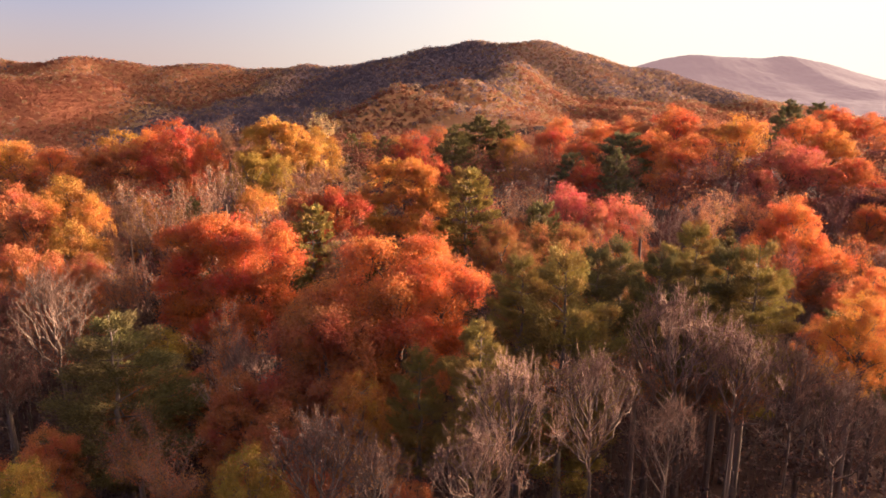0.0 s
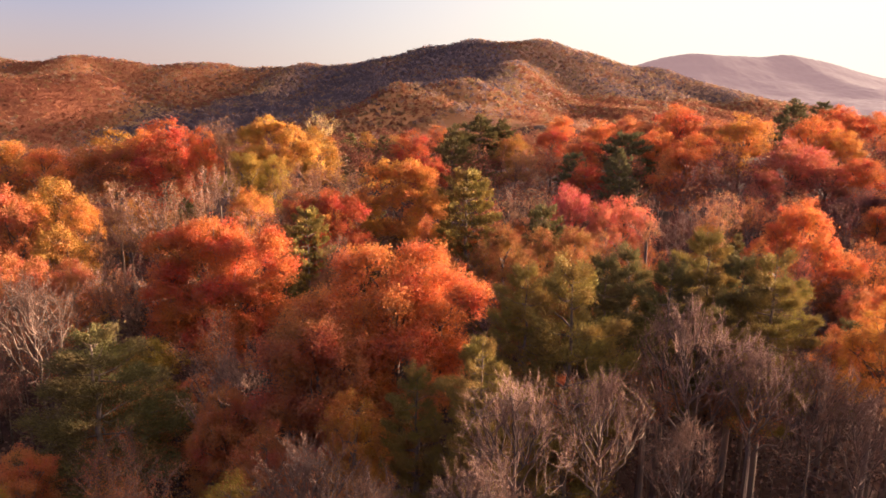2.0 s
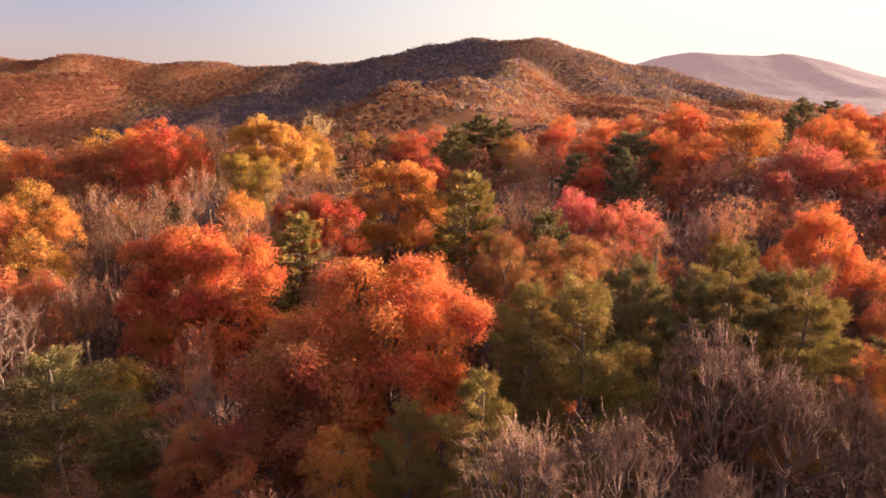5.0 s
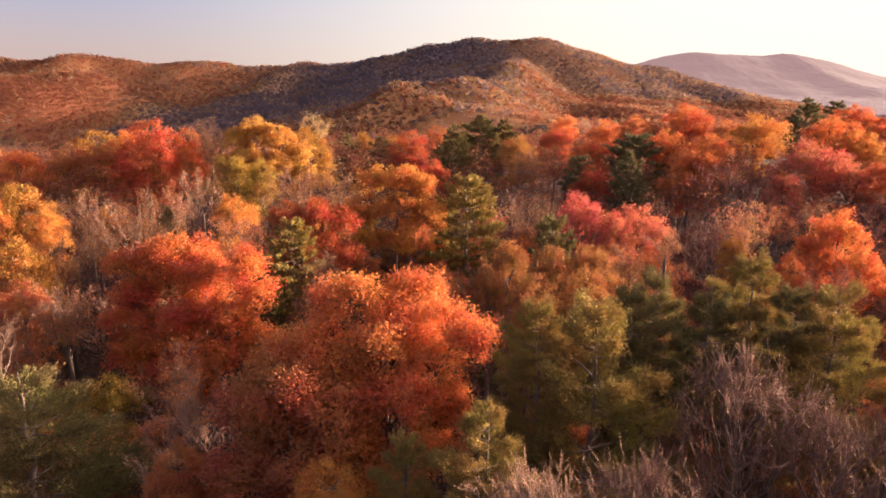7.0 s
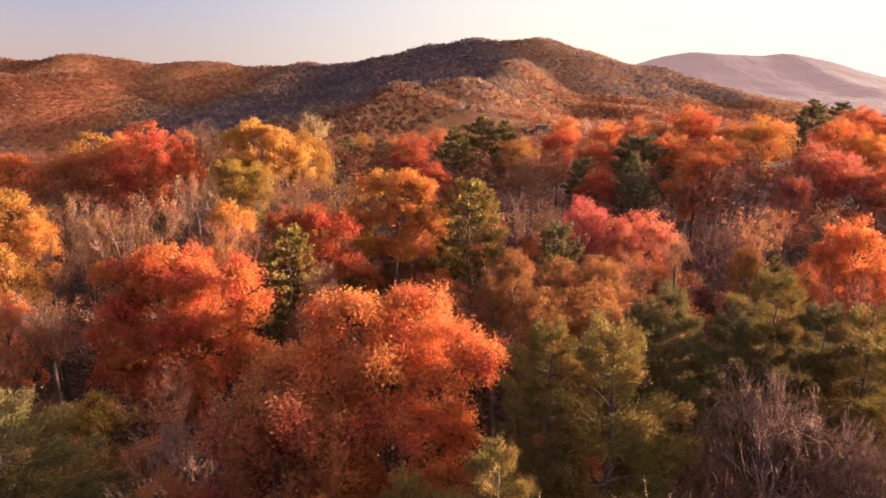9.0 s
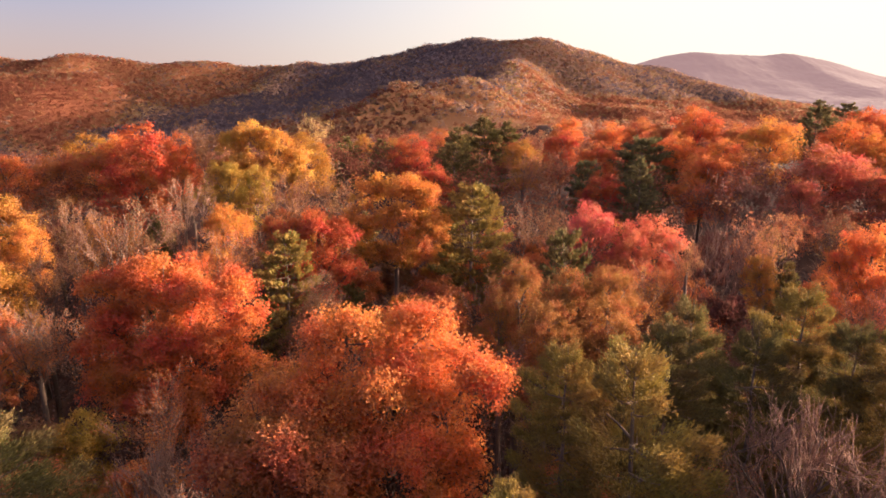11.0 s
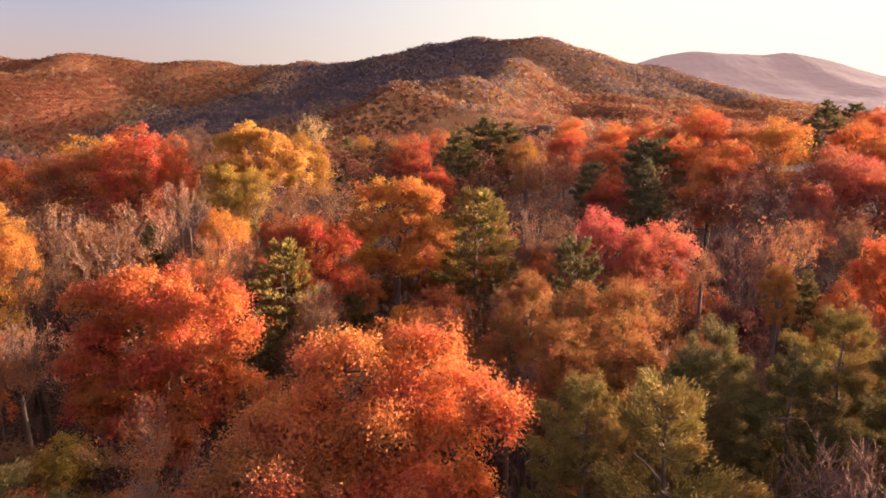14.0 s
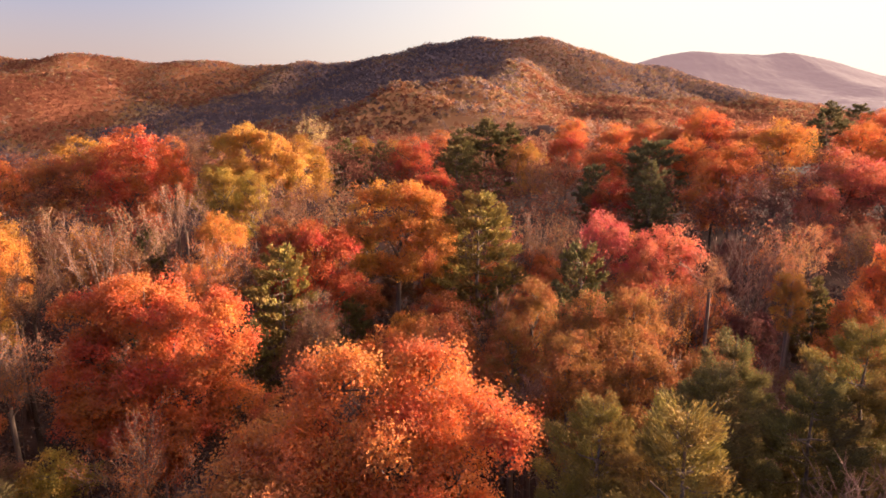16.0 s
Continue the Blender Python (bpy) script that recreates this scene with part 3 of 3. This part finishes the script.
def grand(x, y, top, colour, domes, seed, leaf, clumps=26, per=42):
    """A broad tree of its own shape."""
    foot = float(ground_height(np.array([x]), np.array([y]))[0])
    meshes, deep, mat = grand_parts(seed, domes, clumps, per, leaf)
    thing = tagged(new("tree", None), "broad " + WORDS[colour] + " autumn tree with a domed spreading crown", "tree", "broadleaf trees")
    thing.location = (x, y, foot)
    trunk = new("trunk", STEMS[mat.name][seed % 3])
    trunk.parent = thing
    trunk.matrix_basis = Matrix.Diagonal((1.25, 1.25, top - foot - deep, 1))
    for me in meshes:
        ob = new(me.name.split(".")[0], me)
        ob.parent = thing
        ob.matrix_basis = Matrix.Translation((0, 0, top - foot))
        if me.name.startswith("crown"):
            ob.color = (*colour, 1)
    for dx, dy, _, r in domes:
        made_trees.append((x + dx, y + dy, r))
    return thing


# ---- the near wood ----
grand(-2.5, 37.6, 20.5, ORANGE, ((-1.9, -0.2, -1.8, 1.9), (1.4, 0.3, -1.7, 1.8), (4.0, -0.8, -2.9, 1.5), (0.0, -1.5, -3.7, 2.1), (-3.4, -1.0, -4.2, 2.1), (2.4, -1.4, -4.8, 2.0),
      (-5.2, -0.8, -4.9, 1.7), (-1.2, -1.8, -6.2, 2.1), (1.5, 1.5, -4.0, 2.2), (-4.2, -1.8, -6.7, 1.8), (2.8, -1.2, -7.2, 1.6), (0.5, -3.0, -5.6, 1.8), (-1.9, -3.3, -7.2, 1.9), (2.3, -2.9, -8.3, 1.7), (-0.2, -3.2, -9.2, 1.9)), 301, 0.135)
grand(-17.5, 50.5, 20.0, SCARLET, ((-0.6, 0.0, -2.5, 2.5), (-2.6, 0.5, -2.7, 1.8), (-4.7, 0.3, -2.8, 1.4), (1.6, -0.4, -3.4, 2.0), (4.2, -1.4, -2.9, 1.9), (5.3, -1.8, -4.3, 1.5),
      (0.5, -1.8, -5.2, 2.2), (-3.5, -1.0, -5.2, 2.1), (3.2, -1.8, -5.9, 2.0), (2.0, -2.2, -8.7, 2.0), (-1.8, -2.0, -9.2, 2.0), (4.9, -1.6, -7.8, 1.8), (-4.2, -1.4, -8.3, 1.8), (0.6, -2.2, -10.9, 1.8), (-1.0, -2.0, -7.3, 2.1), (-5.0, -0.5, -6.2, 1.7), (0.5, 2.0, -4.5, 2.3)), 302, 0.165, 22, 38)
grand(-6.9, 34.0, 17.9, RUST, ((0.0, 0.0, -2.0, 2.0), (-1.8, 0.3, -3.2, 1.7), (1.8, -0.5, -3.3, 1.8), (0.0, -0.8, -5.0, 2.1), (2.2, -0.8, -5.8, 1.9), (-1.9, -0.5, -6.0, 1.7),
      (0.6, -1.0, -7.8, 1.9), (2.6, -0.8, -8.4, 1.7)), 305, 0.135)
grand(-4.8, 73.0, 23.2, AMBER, ((0.4, 0.0, -2.3, 2.3), (-2.6, 0.4, -2.9, 2.2), (2.9, -0.4, -3.2, 2.0), (0.2, -1.4, -5.2, 2.4), (-3.6, -0.6, -5.8, 2.2), (3.4, -0.9, -6.2, 2.1),
      (0.6, -1.4, -8.4, 2.3), (-2.6, -1.0, -8.8, 2.0)), 303, 0.2, 13, 34)
grand(-11.6, 68.0, 19.9, CRIMSON, ((0.2, 0.0, -2.0, 2.0), (-2.5, 0.3, -2.9, 1.8), (2.2, -0.3, -2.9, 1.8), (0.0, -1.0, -5.0, 2.2), (-2.8, -0.6, -6.0, 2.0), (2.6, -0.8, -6.2, 2.0),
      (0.0, -1.0, -8.2, 2.0)), 306, 0.19, 14, 34)
grand(-26.0, 103.0, 26.9, HONEY, ((-1.4, 0.0, -2.8, 2.8), (-4.4, 0.5, -3.6, 2.5), (2.2, -0.3, -3.8, 2.6), (4.9, 0.2, -5.4, 2.2), (-2.0, -1.4, -6.6, 3.0), (1.8, -1.5, -7.4, 2.9),
      (-5.2, -0.6, -7.4, 2.4), (5.4, -0.8, -8.8, 2.2), (-1.0, -1.6, -10.4, 2.6)), 304, 0.26, 9, 30)
leafy(-72.7, 108.0, 23.2, 5.0, AMBER)
leafy(-64.9, 105.0, 22.0, 4.0, ORANGE)
leafy(-63.1, 124.0, 23.8, 6.4, GOLD)
leafy(-61.7, 112.0, 22.1, 5.2, RUST)
leafy(-55.3, 112.0, 22.1, 4.0, RUST)
leafy(-45.7, 110.0, 26.0, 6.8, CRIMSON)
leafy(-52.3, 114.0, 24.4, 3.5, ORANGE)
leafy(-43.7, 101.0, 21.7, 5.4, CRIMSON)
leafy(-39.3, 106.0, 24.8, 3.4, SCARLET)
sparse(-35.5, 106.0, 26.0, 3.3, TAN)
leafy(-21.5, 110.0, 24.8, 4.6, GOLD)
sparse(-31.2, 165.0, 26.2, 3.8, STRAW)
leafy(-29.2, 96.0, 22.0, 3.7, OLIVE)
leafy(-24.5, 94.0, 21.3, 2.7, OLIVE)
sparse(-29.8, 86.0, 20.6, 2.6, TAN)
sparse(-18.7, 88.0, 20.4, 4.3, TAN)
leafy(-21.5, 185.0, 21.2, 3.6, GOLD)
pine(-24.6, 172.0, 20.6, 6.4, PINE)
pine(-14.8, 165.0, 20.4, 6.2, PINE)
pine(-29.2, 175.0, 18.8, 5.3, PINE)
leafy(-13.2, 182.0, 20.5, 3.9, GOLD)
leafy(-1.8, 172.0, 23.2, 5.3, RUST)
leafy(-6.1, 141.0, 23.1, 5.6, CRIMSON)
leafy(-1.7, 118.0, 19.3, 3.8, CRIMSON)
pine(2.9, 75.0, 20.9, 4.4, OLIVEPINE)
pine(9.2, 159.0, 25.3, 8.6, PINE)
pine(3.1, 150.0, 23.5, 5.6, PINE)
pine(14.6, 160.0, 24.6, 5.0, PINE)
pine(2.2, 135.0, 21.6, 5.9, PINE)
leafy(14.6, 130.0, 22.9, 4.1, GOLD)
leafy(14.0, 166.0, 23.0, 4.3, RUST)
sparse(18.5, 119.0, 20.7, 4.3, PEACH)
sparse(13.3, 118.0, 21.0, 3.0, PEACH)
leafy(22.8, 136.0, 24.3, 3.9, CRIMSON)
leafy(26.4, 122.0, 22.7, 3.9, SCARLET)
leafy(34.2, 190.0, 26.1, 4.7, ORANGE)
leafy(41.4, 170.0, 25.0, 6.3, ORANGE)
leafy(45.9, 160.0, 26.1, 5.1, RUST)
pine(35.0, 124.0, 23.2, 6.6, DARKPINE)
pine(27.8, 102.0, 21.2, 3.6, DARKPINE)
leafy(23.6, 106.0, 19.3, 3.8, CRIMSON)
pine(22.8, 113.0, 20.1, 4.1, DARKPINE)
leafy(53.7, 150.0, 28.7, 6.5, SCARLET)
leafy(42.5, 126.0, 24.3, 5.2, ORANGE)
leafy(43.6, 112.0, 23.7, 4.6, ORANGE)
leafy(39.3, 108.0, 22.1, 5.1, ORANGE)
leafy(46.8, 150.0, 24.8, 4.8, RUST)
leafy(58.4, 127.0, 27.0, 6.0, AMBER)
leafy(58.6, 140.0, 25.6, 4.5, RUST)
pine(84.2, 157.0, 29.2, 5.7, DARKPINE)
pine(97.5, 168.0, 29.2, 4.1, DARKPINE)
leafy(67.1, 119.0, 26.5, 5.2, ORANGE)
leafy(70.9, 116.0, 24.3, 4.2, AMBER)
leafy(87.6, 144.0, 28.5, 5.3, SCARLET)
leafy(93.1, 140.0, 26.9, 5.4, SCARLET)
leafy(58.2, 108.0, 23.0, 6.2, ROSE)
leafy(61.4, 103.0, 20.1, 4.0, ROSE)
leafy(65.5, 100.0, 20.7, 4.2, SCARLET)
leafy(50.0, 100.0, 18.9, 3.3, ROSE)
sparse(45.9, 104.0, 20.9, 4.8, MAROON)
sparse(40.1, 99.0, 19.7, 4.6, MAROON)
leafy(56.9, 88.0, 17.3, 4.5, MAROON)
leafy(58.5, 84.0, 17.4, 4.1, MAROON)
sparse(48.9, 79.0, 16.1, 3.4, MAROON)
sparse(43.9, 91.0, 16.9, 4.0, MAROON)
leafy(83.9, 118.0, 22.0, 5.5, MAROON)
leafy(14.8, 75.0, 19.4, 3.1, MAGENTA)
sparse(11.2, 80.0, 17.8, 2.9, TAN)
bare(8.6, 83.0, 17.9, 3.7, WOOD)
bare(12.8, 76.0, 17.5, 3.4, WOOD)
leafy(21.3, 75.0, 18.1, 4.0, ROSE)
leafy(18.3, 72.0, 16.9, 2.3, ROSE)
sparse(19.8, 62.0, 17.8, 1.4, PEACH)
bare(24.6, 67.0, 19.4, 3.9, WOOD)
sparse(28.0, 65.0, 19.5, 2.5, PEACH)
bare(28.6, 71.0, 18.1, 3.7, WOOD)
leafy(34.9, 62.0, 19.7, 2.7, ORANGE)
leafy(33.0, 62.0, 17.9, 2.0, ORANGE)
leafy(35.6, 60.0, 16.8, 2.5, ORANGE)
leafy(29.4, 59.0, 16.3, 2.5, ORANGE)
leafy(36.4, 57.0, 15.6, 2.7, ORANGE)
sparse(30.6, 55.0, 16.2, 2.3, ROSE)
leafy(24.4, 59.0, 17.7, 1.4, GOLD)
pine(15.8, 38.5, 20.9, 2.7, OLIVEPINE)
pine(18.0, 35.0, 20.5, 3.2, OLIVEPINE)
pine(11.7, 40.5, 19.7, 3.1, PINE)
pine(6.4, 32.0, 20.6, 4.1, OLIVEPINE)
pine(4.4, 34.0, 20.0, 2.3, OLIVEPINE)
pine(9.8, 62.0, 18.7, 3.4, PINE)
pine(9.2, 36.5, 19.9, 2.5, PINE)
pine(13.1, 37.0, 19.5, 2.8, PINE)
pine(17.0, 36.5, 19.9, 2.5, PINE)
leafy(8.9, 45.0, 18.5, 2.3, RUSSET)
leafy(5.5, 44.0, 18.6, 2.1, RUSSET)
leafy(13.3, 46.0, 17.7, 2.1, RUSSET)
leafy(7.4, 49.0, 19.2, 2.4, RUSSET)
leafy(5.1, 54.0, 18.7, 2.2, RUSSET)
leafy(10.3, 50.0, 19.2, 2.1, RUSSET)
sparse(14.2, 56.0, 17.6, 2.4, AMBER)
leafy(3.2, 48.0, 18.2, 1.5, RUSSET)
sparse(-16.1, 44.5, 13.6, 2.6, RUST)
sparse(-9.2, 56.0, 16.9, 1.7, TAN)
pine(-13.4, 64.0, 18.2, 2.9, OLIVEPINE)
sparse(-14.3, 88.0, 20.6, 3.6, TAN)
leafy(-43.8, 73.0, 20.5, 3.9, GOLD)
leafy(-44.6, 70.0, 19.2, 2.6, AMBER)
leafy(-38.1, 68.0, 18.7, 2.2, AMBER)
leafy(-34.7, 58.0, 17.9, 3.4, GOLD)
leafy(-44.0, 66.0, 18.7, 3.1, RUST)
leafy(-53.7, 78.0, 19.1, 3.2, RUST)
sparse(-37.4, 74.0, 19.4, 3.1, TAN)
sparse(-31.2, 75.0, 19.5, 3.7, TAN)
sparse(-32.3, 66.0, 17.6, 2.2, TAN)
bare(-32.5, 72.0, 18.9, 3.4, WOOD)
leafy(-23.8, 80.0, 18.5, 3.1, AMBER)
bare(-29.9, 82.0, 20.2, 4.2, WOOD)
sparse(-33.4, 62.0, 17.6, 2.4, TAN)
sparse(-22.1, 71.0, 17.3, 3.1, RUST)
sparse(-17.4, 69.0, 17.1, 2.6, TAN)
leafy(-37.5, 54.0, 16.5, 2.6, RUST)
leafy(-32.9, 51.0, 16.3, 2.6, RUST)
leafy(-29.4, 50.0, 16.6, 2.2, RUST)
sparse(-26.4, 50.0, 16.4, 2.4, RUST)
bare(-26.6, 41.0, 16.9, 3.5, WOOD)
pine(-19.6, 35.5, 16.2, 4.9, PINE)
leafy(-20.6, 44.5, 12.1, 2.6, OLIVE)
bare(2.8, 24.2, 17.8, 2.7, WOOD)
bare(6.5, 25.0, 17.6, 2.7, WOOD)
bare(12.4, 31.5, 18.1, 3.6, WOOD)
bare(15.0, 30.0, 16.8, 2.6, WOOD)
bare(19.3, 32.0, 15.6, 3.0, WOOD)
leafy(24.2, 34.6, 18.1, 2.1, AMBER)
leafy(27.8, 39.0, 18.2, 1.9, ORANGE)
leafy(25.0, 40.0, 14.6, 1.7, RUST)
pine(1.7, 27.3, 18.4, 2.3, OLIVEPINE)
pine(-1.2, 28.5, 16.6, 1.9, OLIVEPINE)
leafy(-8.1, 23.3, 14.7, 1.6, OLIVE)
bare(-4.8, 22.0, 16.3, 2.4, WOOD)
bare(-2.6, 21.5, 15.7, 1.8, WOOD)
bare(1.2, 20.5, 16.7, 2.2, WOOD)
leafy(-17.3, 23.0, 14.3, 1.5, OLIVE)
sparse(-15.8, 29.5, 12.6, 1.8, RUST)
sparse(-12.8, 26.0, 13.0, 1.6, RUST)
leafy(-21.4, 31.0, 11.4, 1.9, RUST)
leafy(-11.6, 33.6, 13.6, 2.4, RUST)
bare(-12.5, 37.0, 13.6, 3.4, WOOD)
leafy(-8.6, 29.6, 13.4, 2.2, RUST)
leafy(-4.2, 29.4, 15.3, 2.1, AMBER)
leafy(-6.2, 25.8, 12.3, 1.9, RUST)
leafy(-1.6, 24.6, 12.6, 1.8, RUST)
bare(10.5, 27.0, 14.4, 2.3, WOOD)
bare(20.7, 30.0, 14.2, 2.8, WOOD)
sparse(16.6, 33.0, 13.8, 1.7, RUST)
sparse(11.0, 33.5, 15.3, 1.9, RUST)

# lower trees that fill the wood between them
fill = random.Random(77)
for gx in range(-16, 17):
    for gy in range(3, 18):
        x, y = gx * 5.0 + fill.uniform(-1.8, 1.8), gy * 5.0 + fill.uniform(-1.8, 1.8)
        pick, up, wide = fill.random(), fill.uniform(10.5, 14.5), fill.uniform(2.2, 3.4)
        hue = fill.choice((RUST, RUST, MAROON, AMBER, TAN, RUST, ORANGE))
        if y < 36:
            up, pick, hue = up * 0.74, 0.3 + pick * 0.6, fill.choice((RUST, RUST, ORANGE, TAN, AMBER))
        if abs(x) > 6 + y * 0.74 or any((x - a) ** 2 + (y - b) ** 2 < (r * 0.46 + wide * 0.36) ** 2 for a, b, r in made_trees):
            continue
        foot = float(ground_height(np.array([x]), np.array([y]))[0])
        if pick < 0.4:
            leafy(x, y, foot + up, wide, hue)
        elif pick < 0.7:
            sparse(x, y, foot + up, wide, hue)
        elif pick < 0.9 and y < 36 and gx % 2:
            continue
        elif pick < 0.9:
            bare(x, y, foot + up, wide, WOOD)
        else:
            pine(x, y, foot + up, wide * 0.8, PINE)


# ---- woods on the hills ----
def crowns(name, label, x0, x1, y0, y1, gap, size, seed, keep, blades=16, blade=0.8, lift=0.0, upright=0.5, mat=WOODS, ragged=0.7, lean=lambda x, y: 0.3, tall=1.15):
    """A wood: many rough crowns, each a squat dome of ragged boughs."""
    rs = np.random.RandomState(seed)
    gx, gy = np.meshgrid(np.arange(x0, x1, gap), np.arange(y0, y1, gap))
    x, y = gx.ravel() + rs.uniform(-0.5, 0.5, gx.size) * gap, gy.ravel() + rs.uniform(-0.5, 0.5, gx.size) * gap
    on = keep(x, y)
    x, y = x[on], y[on]
    n = len(x)
    z = ground_height(x, y) + lift * rs.uniform(0.7, 1.1, n)
    r = size * rs.uniform(0.65, 1.3, n)
    patch = np.sin(x / 47 + 2 * np.sin(y / 61)) * np.sin(y / 39 + x / 88)
    tint = np.clip(lean(x, y) + 0.18 * patch + rs.normal(0, 0.16, n), 0, 1)
    d = rs.normal(0, 1, (n, blades, 3))
    d[:, :, 2] = np.abs(d[:, :, 2]) * 0.9 + 0.05
    d /= np.linalg.norm(d, axis=2)[:, :, None]
    centre = np.stack([x, y, z + r * (tall - 0.15)], 1)[:, None, :] + d * r[:, None, None] * np.array([0.75, 0.75, tall]) * rs.uniform(0.7, 1.05, (n, blades, 1))
    lv, lq = leaf_quads(rs, centre.reshape(-1, 3), d.reshape(-1, 3), size * blade, size * blade * 0.8, upright, ragged)
    me = mesh_from(name, lv, lq, mat)
    layer = me.attributes.new("tint", "FLOAT", "FACE")
    layer.data.foreach_set("value", np.repeat(tint, blades).astype(np.float32))
    return tagged(new(name, me), label, "forest", kind="stuff")


crowns("hillside_forest", "autumn woods in rust and brown on the hills across the valley, mauve where shade and haze are coloured in", -950, 680, 560, 1330, 5.9, 4.5, 3,
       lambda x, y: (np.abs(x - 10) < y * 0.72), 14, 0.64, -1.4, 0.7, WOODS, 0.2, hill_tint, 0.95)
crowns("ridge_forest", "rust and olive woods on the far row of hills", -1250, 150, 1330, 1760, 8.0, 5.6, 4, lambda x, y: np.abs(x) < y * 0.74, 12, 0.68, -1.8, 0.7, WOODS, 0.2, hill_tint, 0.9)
crowns("valley_forest", "mixed autumn woods beyond the near ridge", -430, 330, 205, 560, 8.0, 4.3, 6, lambda x, y: np.abs(x) < y * 0.76, 34, 0.3)


def open_spot(x, y):
    """Places on the ridge where no single tree stands."""
    free = (np.abs(x) < 8 + y * 0.74) & (y > 84)
    for a, b, r in made_trees:
        free &= (x - a) ** 2 + (y - b) ** 2 > (r * 0.8 + 1.2) ** 2
    return free


crowns("understory", "rust and maroon lower growth between the taller trees", -190, 200, 84, 205, 4.6, 3.0, 8, open_spot, 110, 0.13, 6.0, lean=lambda x, y: 0.1)
crowns("undergrowth", "low brown brush on the forest floor", -80, 80, 8, 90, 2.4, 1.9, 9, lambda x, y: np.abs(x) < 10 + y * 0.8, 60, 0.16, 1.0, 0.5, BRUSH)
# canopy out of view, added to carry the forest on and shade the wood
crowns("surrounding_forest", "unseen autumn forest canopy going on all around, shading the near wood", -190, 220, -90, 205, 7.0, 4.1, 10,
       lambda x, y: (np.abs(x) > 17 + y * 0.82) | (y < 10), 80, 0.17, 11.0)
# unseen layer that stops low sun from passing under the outer crowns
crowns("side_brush", "unseen brown saplings under the outer canopy, added to block the low sun", 25, 150, 5, 140, 6.0, 3.2, 12, lambda x, y: np.abs(x) > 16 + y * 0.82, 60, 0.2, 3.0, 0.5, BRUSH)


def thin_stems(name, label, count, seed):
    """Young bare stems that stand among the trees, each with a few side twigs."""
    rng = random.Random(seed)
    paths = []
    for k in range(count):
        y = rng.uniform(9, 62)
        x = rng.uniform(-1, 1) * (8 + 0.74 * y)
        foot = Vector((x, y, float(ground_height(np.array([x]), np.array([y]))[0]) - 0.2))
        high = rng.uniform(6.0, 12.5)
        top = foot + Vector((rng.gauss(0, 0.5), rng.gauss(0, 0.5), high))
        stem_path = bend(rng, foot, top, rng.uniform(0.04, 0.08), 0.012, 4, 0.03)
        paths.append(stem_path)
        for j in range(5):
            p = foot.lerp(top, rng.uniform(0.45, 0.95))
            a = rng.uniform(0, 6.28)
            paths.append(bend(rng, p, p + Vector((math.cos(a), math.sin(a), rng.uniform(0.5, 1.3))) * rng.uniform(0.6, 1.5), 0.022, 0.009, 2, 0.1))
    return tagged(new(name, mesh_from(name, *tubes(paths, 3), PALE_BARK, True)), label, "saplings", kind="stuff")


thin_stems("saplings", "thin bare grey saplings standing between the trees", 430, 21)
